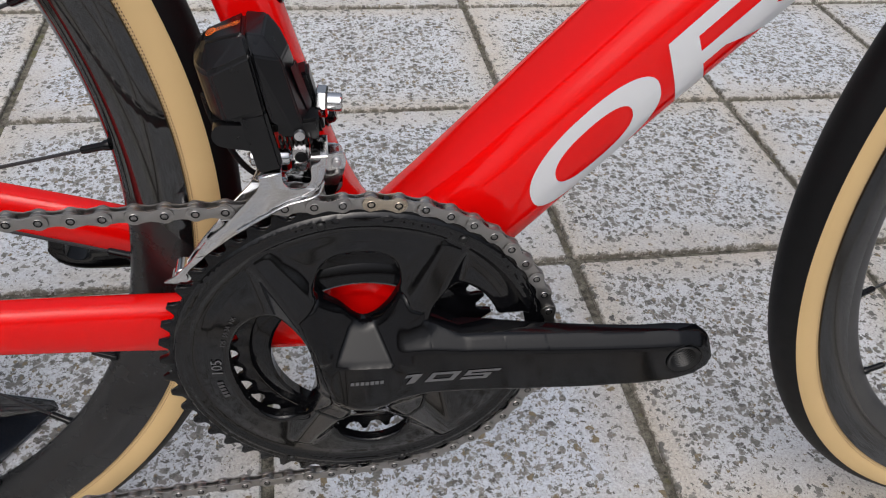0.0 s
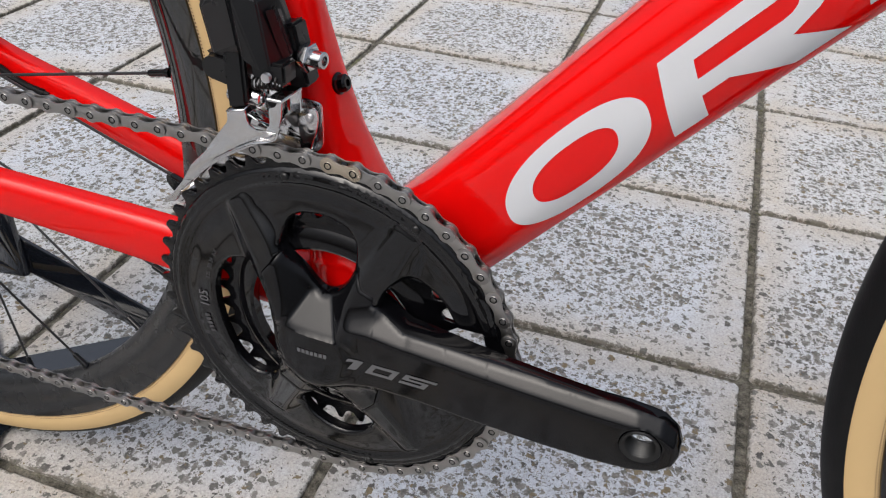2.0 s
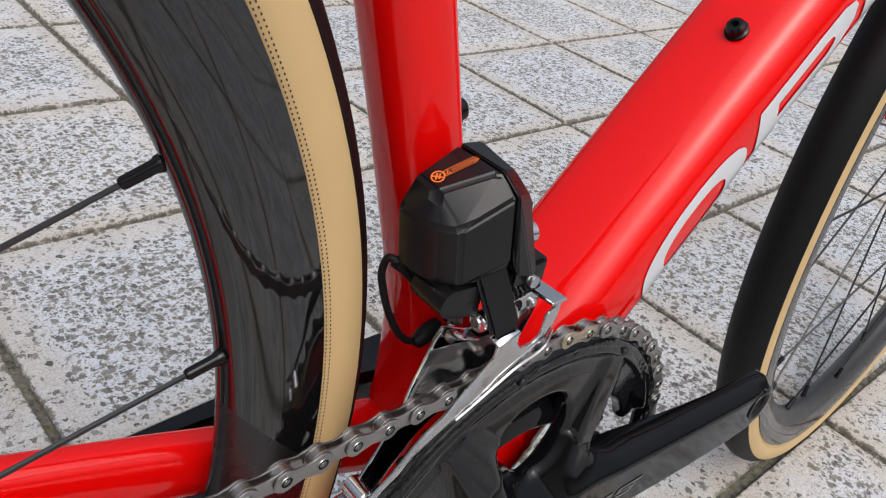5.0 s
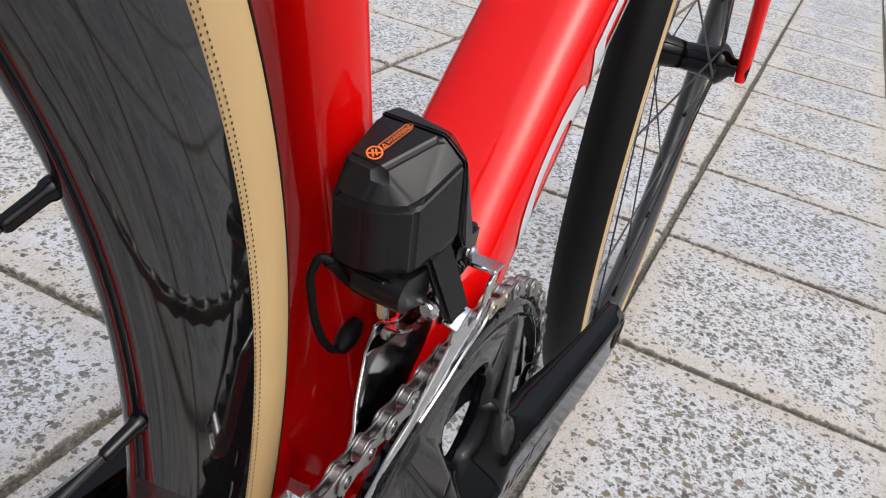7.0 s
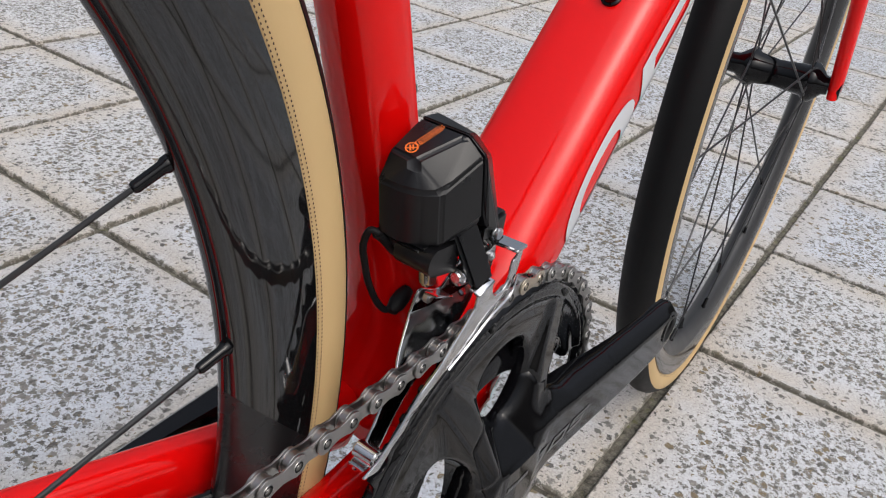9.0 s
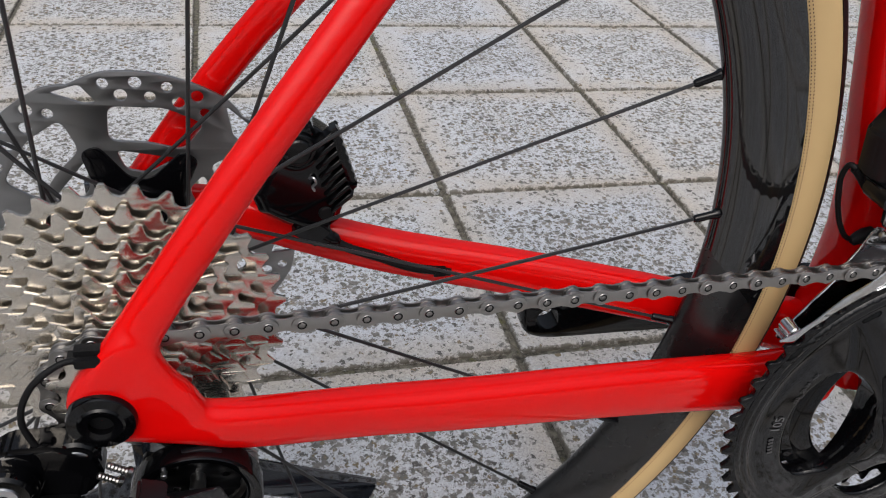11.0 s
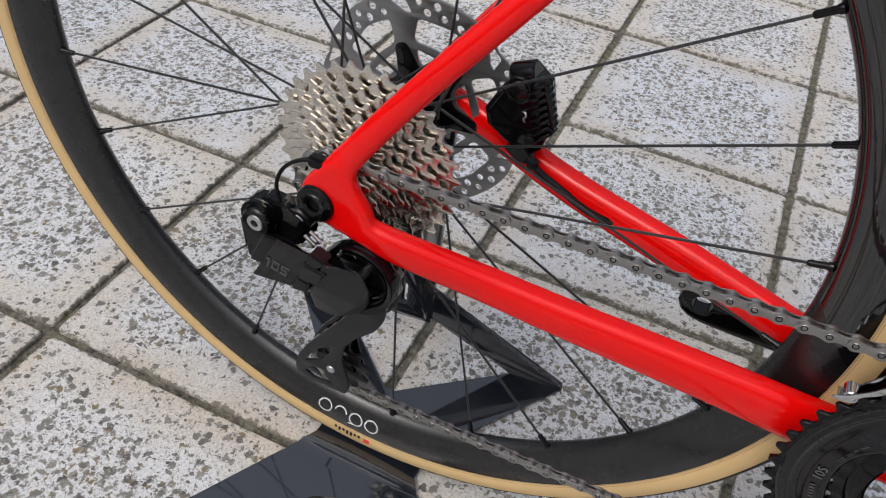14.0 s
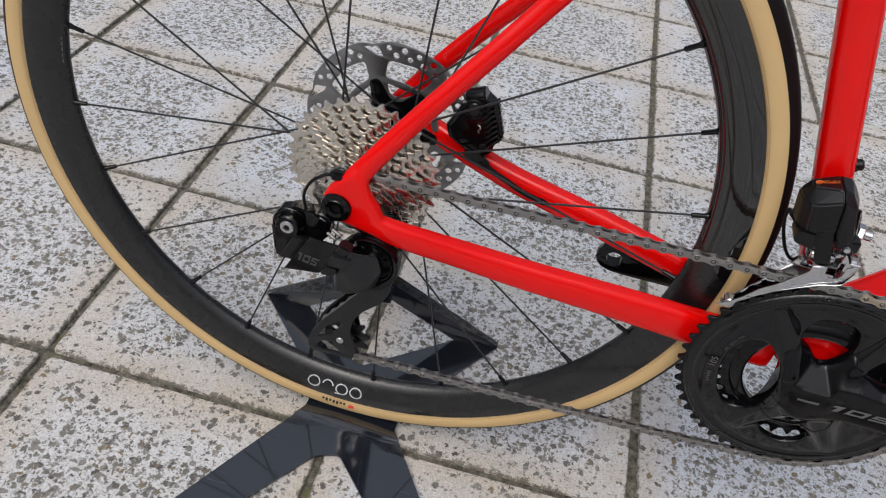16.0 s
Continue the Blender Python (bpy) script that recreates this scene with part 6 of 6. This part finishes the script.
# cage plates, seen from the side like a bent blade
blade = rounded([(-0.3930, 0.0400), (-0.3793, 0.0505), (-0.3670, 0.0520), (-0.3580, 0.0450), (-0.3520, 0.0330), (-0.3505, 0.0120), (-0.3530, -0.0060), (-0.3592, -0.0188), (-0.3728, -0.0328), (-0.3819, -0.0478), (-0.3836, -0.0621), (-0.3766, -0.0875), (-0.3786, -0.0985), (-0.4185, -0.1000), (-0.4228, -0.0930), (-0.4200, -0.0770), (-0.4125, -0.0620), (-0.3930, -0.0330), (-0.3790, -0.0120), (-0.3800, 0.0200)], 0.004, 4)
cut1 = rounded([(-0.4134, -0.0797), (-0.4072, -0.0657), (-0.3945, -0.0534), (-0.3917, -0.0568), (-0.3989, -0.0712)], 0.002)
cut2 = rounded([(-0.4144, -0.0916), (-0.4078, -0.0834), (-0.3990, -0.0820), (-0.3950, -0.0890), (-0.3897, -0.0938), (-0.4060, -0.0955)], 0.002)
part("cage_blade", plate_mesh([blade, cut1, cut2, circle(-0.3735, 0.0240, 0.0200, 40)], -0.0765, 0.0026, 0.0006), SATIN, rd, "satin black pulley cage", sharp=30)
part("inner_cage_blade", plate_mesh([blade, cut1, cut2], -0.0545, 0.0022, 0.0005), GLOSS_BLACK, rd, sharp=30)
for (cx, cz), n in ((PUL_UP, 11), (PUL_LOW, 11)):
    holes = [circle(cx + 0.0115 * math.cos(2 * math.pi * k / 5), cz + 0.0115 * math.sin(2 * math.pi * k / 5), 0.0032 if cz < 0 else 0.0015, 12) for k in range(5)]
    part("pulley", plate_mesh([gear(n, 0.0188, 0.0256, cx, cz, 0.2)] + holes, RD_Y - 0.0012, 0.0024, 0.0004), PLASTIC, rd, sharp=40)
    bm = bmesh.new()
    disc(bm, (cx, cz + 0.0055 * (cz < 0)), 0.0034, -0.0774, -0.0520, 18)
    part("pulley_bolt", bm, STEEL, rd)
# springs and adjusting screws between the links
for x, y, z in ((-0.4050, -0.0830, 0.0480), (-0.4010, -0.0830, 0.0530)):
    bm = bmesh.new()
    lathe(bm, [(0.0001, -0.004)] + [(0.0013 + 0.0003 * (i % 2), -0.004 + 0.0007 * i) for i in range(12)] + [(0.0024, 0.0040), (0.0024, 0.0056), (0.0001, 0.0056)], (0, 0, 0), 12, "x")
    bmesh.ops.transform(bm, matrix=Matrix.Translation((x, y, z)) @ Matrix.Rotation(0.6, 4, "Y"), verts=bm.verts)
    part("adjuster_screw", bm, CHAIN_STEEL, rd, "threaded steel adjuster screw")
bm = bmesh.new()
wirecurve(bm, [(-0.4270, -0.0790, 0.0600), (-0.4310, -0.0790, 0.0780), (-0.4260, -0.0770, 0.0920), (-0.4150, -0.0740, 0.1000), (-0.4040, -0.0720, 0.1000)], 0.0013, 8, 10)
part("cable", bm, RUBBER, rd, "black cable arching into the seat stay")
bm = hull([(x, y, z) for x in (-0.4130, -0.3990) for y in (-0.0750, -0.0660) for z in (0.0955, 0.1040)], 0.0025, 2)
part("grommet", bm, RUBBER, rd)

# ---- brake caliper and hose ----
front = [(-0.3400, 0.1040), (-0.3370, 0.0950), (-0.3270, 0.0890), (-0.3150, 0.0830), (-0.3060, 0.0900), (-0.3030, 0.1030), (-0.3090, 0.1260), (-0.3190, 0.1330), (-0.3320, 0.1210)]
bm = hull([((x + 0.323) * k - 0.323 - 0.002, y, (z - 0.107) * k + 0.1055) for x, z in front for k, y in ((1.0, 0.0345), (1.28, 0.0400), (1.24, 0.0560), (1.0, 0.0650))], 0)
join(bm, hull(ring_points(-0.3240, 0.1270, 0.0330, 0.0085) + ring_points(-0.3240, 0.1270, 0.0460, 0.0090), 0))
join(bm, hull(ring_points(-0.3105, 0.0915, 0.0345, 0.0050) + ring_points(-0.3105, 0.0915, 0.0460, 0.0055), 0))
caliper = part("brake_caliper", melt(bm, 0.0010, 3), GLOSS_BLACK, bike, "black hydraulic brake caliper with cooling fins", sharp=180)
bm = bmesh.new()
lathe(bm, [(0.0001, 0.0), (0.0078, 0.0), (0.0088, 0.0015), (0.0088, 0.0160), (0.0075, 0.0175), (0.0001, 0.0175)], (0, 0, 0), 32, "z")
bmesh.ops.transform(bm, matrix=Matrix.Translation((-0.3320, 0.0450, 0.1290)) @ Vector((0.020, 0.0, 0.0085)).to_track_quat("Z", "Y").to_matrix().to_4x4(), verts=bm.verts)
part("cylinder", bm, GLOSS_BLACK, caliper, sharp=40)
bm = bmesh.new()
disc(bm, (-0.3235, 0.1270), 0.0062, 0.0310, 0.0340, 30, 0.0008)
part("piston_cap", bm, GLOSS_BLACK, caliper, sharp=40)
for k in range(8):
    x, z = -0.3120 + 0.0090 * k / 7, 0.1310 - 0.0340 * k / 7
    bm = hull([(x + 0.0072 * a * e - 0.0008 * b, y, z + 0.0069 * a * e + 0.0008 * b) for a in (-1, 1) for b in (-1, 1) for y, e in ((0.0330, 0.7), (0.0420, 1.0))], 0.0003, 1)
    part("cooling_fin", bm, GLOSS_BLACK, caliper)
# the finned pad plate has a notched outer edge
edge = [(-0.3060 + 0.0105 * k / 14 + 0.0011 * (k % 2), 0.1385 - 0.0320 * k / 14) for k in range(15)]
part("fin_plate", plate_mesh([[(-0.3090, 0.1370)] + edge + [(-0.2985, 0.1040)]], 0.0330, 0.0080, 0.0003), GLOSS_BLACK, caliper)
bm = bmesh.new()
disc(bm, (-0.3105, 0.0915), 0.0036, 0.0330, 0.0352, 24, 0.0006)
part("pad_bolt", bm, RUBBER, caliper)
bm = bmesh.new()
wirecurve(bm, [(-0.3185, 0.0345, 0.1115), (-0.3165, 0.0325, 0.1125), (-0.3155, 0.0322, 0.1100), (-0.3170, 0.0328, 0.1075), (-0.3160, 0.0335, 0.1050)], 0.0007, 6, 8)
part("split_pin", bm, STEEL, caliper, "small bent steel split pin")
bm = hull([(-0.3230 + a * 0.0045, 0.0400 + c, 0.0840 + a * 0.0050) for a in (-1, 1) for c in (-0.0050, 0.0050)] + [(-0.3110 + a * 0.0040, 0.0400 + c, 0.0745 + a * 0.0046) for a in (-1, 1) for c in (-0.0045, 0.0045)], 0.0008, 2)
part("hose_boss", bm, GLOSS_BLACK, caliper, sharp=30)
bm = bmesh.new()
lathe(bm, [(0.0001, 0.0), (0.0046, 0.0), (0.0046, 0.0030), (0.0037, 0.0032), (0.0037, 0.0042), (0.0046, 0.0044), (0.0046, 0.0070), (0.0032, 0.0095), (0.0001, 0.0095)], (0, 0, 0), 12, "z")
bmesh.ops.transform(bm, matrix=Matrix.Translation((-0.3115, 0.0400, 0.0750)) @ Vector((0.0165, -0.001, -0.0120)).to_track_quat("Z", "Y").to_matrix().to_4x4(), verts=bm.verts)
part("hose_fitting", bm, GLOSS_BLACK, caliper, sharp=40)
bm = bmesh.new()
wirecurve(bm, [(-0.3060, 0.0398, 0.0710), (-0.2980, 0.0388, 0.0665), (-0.2830, 0.0370, 0.0615), (-0.2640, 0.0345, 0.0550), (-0.2430, 0.0350, 0.0505)], 0.0025, 8, 12)
part("brake_hose", bm, RUBBER, caliper, "black brake hose running into the stay")
bm = bmesh.new()
box(bm, -0.2540, -0.2440, 0.0315, 0.0385, 0.0485, 0.0545, 0.002)
part("hose_grommet", bm, RUBBER, caliper)

# ---- fork ----
for s in (-1, 1):
    bm = bmesh.new()
    path = spline([(FX - 0.002, s * 0.0560, FZ - 0.010, 0.005, 0.010), (FX - 0.006, s * 0.0550, FZ + 0.020, 0.0065, 0.011), (FX - 0.060, s * 0.0480, FZ + 0.170, 0.0075, 0.015), (FX - 0.110, s * 0.0400, FZ + 0.300, 0.010, 0.020), (FX - 0.135, s * 0.0250, FZ + 0.380, 0.014, 0.024)], 6)
    sweep(bm, path, (0, 1, 0), 20, 2.3)
    part("fork_blade", bm, RED, frame_part).matrix_basis = STEER
bm = bmesh.new()
disc(bm, (FX, FZ), 0.0105, -0.0615, -0.0540, 24)
part("front_axle_end", bm, GLOSS_BLACK, frame_part).matrix_basis = STEER

# ---- stand ----
bm = bmesh.new()


def slab(bm, pts, z0, z1):
    """A flat sheet with a rim."""
    lo = [bm.verts.new((x, y, z0)) for x, y in pts]
    hi = [bm.verts.new((x, y, z1)) for x, y in pts]
    bm.faces.new(lo[::-1])
    bm.faces.new(hi)
    for i in range(len(pts)):
        j = (i + 1) % len(pts)
        bm.faces.new((lo[i], lo[j], hi[j], hi[i]))


# the near foot: two legs on the paving, with a shallow fold beside the tyre
near_leg = rounded([(-0.4560, -0.046), (-0.5215, -0.174), (-0.512, -0.1835), (-0.472, -0.174), (-0.408, -0.076), (-0.385, -0.0665), (-0.278, -0.178), (-0.243, -0.186), (-0.2315, -0.174), (-0.3180, -0.046)], 0.006)
slab(bm, near_leg, 0.0005, 0.0035)
bend = [(-0.0462, 0.0036, -0.4560, -0.3180), (-0.036, 0.0034, -0.4510, -0.3250), (-0.031, 0.0038, -0.4485, -0.3285), (-0.029, 0.0046, -0.4475, -0.3300), (-0.027, 0.0048, -0.4465, -0.3312), (-0.0120, 0.0042, -0.4390, -0.3410)]
top = [[bm.verts.new((x0 + (x1 - x0) * k / 6, y, z)) for k in range(7)] for y, z, x0, x1 in bend]
low = [[bm.verts.new((v.co.x, v.co.y + 0.0006, v.co.z - 0.0026)) for v in row] for row in top]
for a, b in zip(range(5), range(1, 6)):
    for k in range(6):
        bm.faces.new((top[a][k], top[a][k + 1], top[b][k + 1], top[b][k]))
        bm.faces.new((low[a][k], low[b][k], low[b][k + 1], low[a][k + 1]))
    for k in (0, 6):
        bm.faces.new((top[a][k], top[b][k], low[b][k], low[a][k]))
for k in range(6):
    bm.faces.new((top[5][k], top[5][k + 1], low[5][k + 1], low[5][k]))
bmesh.ops.recalc_face_normals(bm, faces=bm.faces)
stand = finish("bike_stand", bm, STAND, None, "", True, 0.0, 30)
tagged(stand, "folded dark steel bicycle stand cradling the rear wheel on the paving", "bike stand")


def sheet(corners, thick, name):
    """A bent-up sheet of the stand through four or more corners."""
    c = [Vector(p) for p in corners]
    n = (c[1] - c[0]).cross(c[2] - c[0]).normalized() * thick / 2
    b = hull([p + n for p in c] + [p - n for p in c], 0.0005, 1)
    finish(name, b, STAND, stand, "", True, 0.0, 30)


far_leg = [(-0.448, 0.022), (-0.336, 0.022), (-0.2535, 0.151), (-0.3078, 0.143), (-0.400, 0.062), (-0.412, 0.062), (-0.496, 0.131), (-0.5525, 0.131)]
bm = bmesh.new()
slab(bm, far_leg, 0.0005, 0.0035)
finish("far_foot", bm, STAND, stand, "", True, 0.0, 30)
# floor and far wall of the wheel trough
sheet([(-0.442, -0.0200, 0.0030), (-0.338, -0.0200, 0.0030), (-0.338, 0.0220, 0.0030), (-0.442, 0.0220, 0.0030)], 0.0020, "trough_floor")
sheet([(-0.446, 0.0197, 0.003), (-0.338, 0.0197, 0.003), (-0.338, 0.0197, 0.009), (-0.446, 0.0197, 0.009)], 0.0020, "trough_wall")
# wide struts folded up from the far corners to the axle bracket
sheet([(-0.2535, 0.151, 0.003), (-0.3078, 0.143, 0.003), (-0.388, 0.097, 0.088), (-0.388, 0.097, 0.127), (-0.2545, 0.150, 0.012)], 0.0025, "strut")
sheet([(-0.5525, 0.131, 0.003), (-0.496, 0.131, 0.003), (-0.416, 0.097, 0.088), (-0.416, 0.097, 0.127), (-0.5515, 0.130, 0.010)], 0.0025, "strut")
post = [(-0.432, 0.078), (-0.384, 0.086), (-0.384, 0.345), (-0.432, 0.345)]
slots = [rounded([(-0.4185, z), (-0.4105, z), (-0.4105, z + 0.026), (-0.4185, z + 0.026)], 0.002) for z in (0.098, 0.150, 0.202)]
bm = plate_mesh([[(x, z) for x, z in post]] + slots, 0.090, 0.006, 0.0008)
finish("bracket_post", bm, STAND, stand, "", True, 0.0, 30)

# ---- paving slabs, last ----
def slab_mesh(gap=0.0100):
    h = (SLAB - gap) / 2
    b = bmesh.new()
    rows = ((h - 0.0015, 0.0), (h, -0.0018), (h + 0.0003, -0.0075))
    rings = []
    for r, z in rows:
        c = 0.004
        rings.append([(r - c, -r, z), (r, -r + c, z), (r, r - c, z), (r - c, r, z), (-r + c, r, z), (-r, r - c, z), (-r, -r + c, z), (-r + c, -r, z)])
    made = [[b.verts.new(p) for p in ring] for ring in rings]
    for p, q in zip(made, made[1:]):
        for i in range(8):
            b.faces.new((p[i], p[(i + 1) % 8], q[(i + 1) % 8], q[i]))
    b.faces.new(made[0])
    return b


SLAB_ME = mesh_only("slab", slab_mesh(), TILE, False)
rng = random.Random(4)
far_v, far_f = [], []
for i in range(-22, 42):
    for j in range(-22, 36):
        x, y = corner(i + 0.5, j + 0.5)
        near = -3 <= i <= 13 and -6 <= j <= 10
        m = Matrix.Translation((x + rng.uniform(-0.0012, 0.0012), y + rng.uniform(-0.0012, 0.0012), rng.uniform(-0.0012, 0.0))) @ Matrix.Rotation(TURN + rng.uniform(-0.004, 0.004), 4, "Z") @ Matrix.Rotation(rng.uniform(-0.003, 0.003), 4, "X")
        if near:
            ob = new("slab", SLAB_ME)
            ob.parent = ground
            ob.matrix_basis = m
        else:
            h = (SLAB - 0.0085) / 2
            k = len(far_v)
            for px, py, pz in ((-h, -h, -0.007), (h, -h, -0.007), (h, h, -0.007), (-h, h, -0.007), (-h + 0.001, -h + 0.001, 0), (h - 0.001, -h + 0.001, 0), (h - 0.001, h - 0.001, 0), (-h + 0.001, h - 0.001, 0)):
                far_v.append(tuple(m @ Vector((px, py, pz))))
            for f in ((4, 5, 6, 7), (0, 1, 5, 4), (1, 2, 6, 5), (2, 3, 7, 6), (3, 0, 4, 7)):
                far_f.append(tuple(k + t for t in f))
me = bpy.data.meshes.new("far_slabs")
me.from_pydata(far_v, [], far_f)
me.materials.append(TILE_FAR)
far = new("far_slabs", me)
far.parent = ground
tagged(far, kind="stuff")
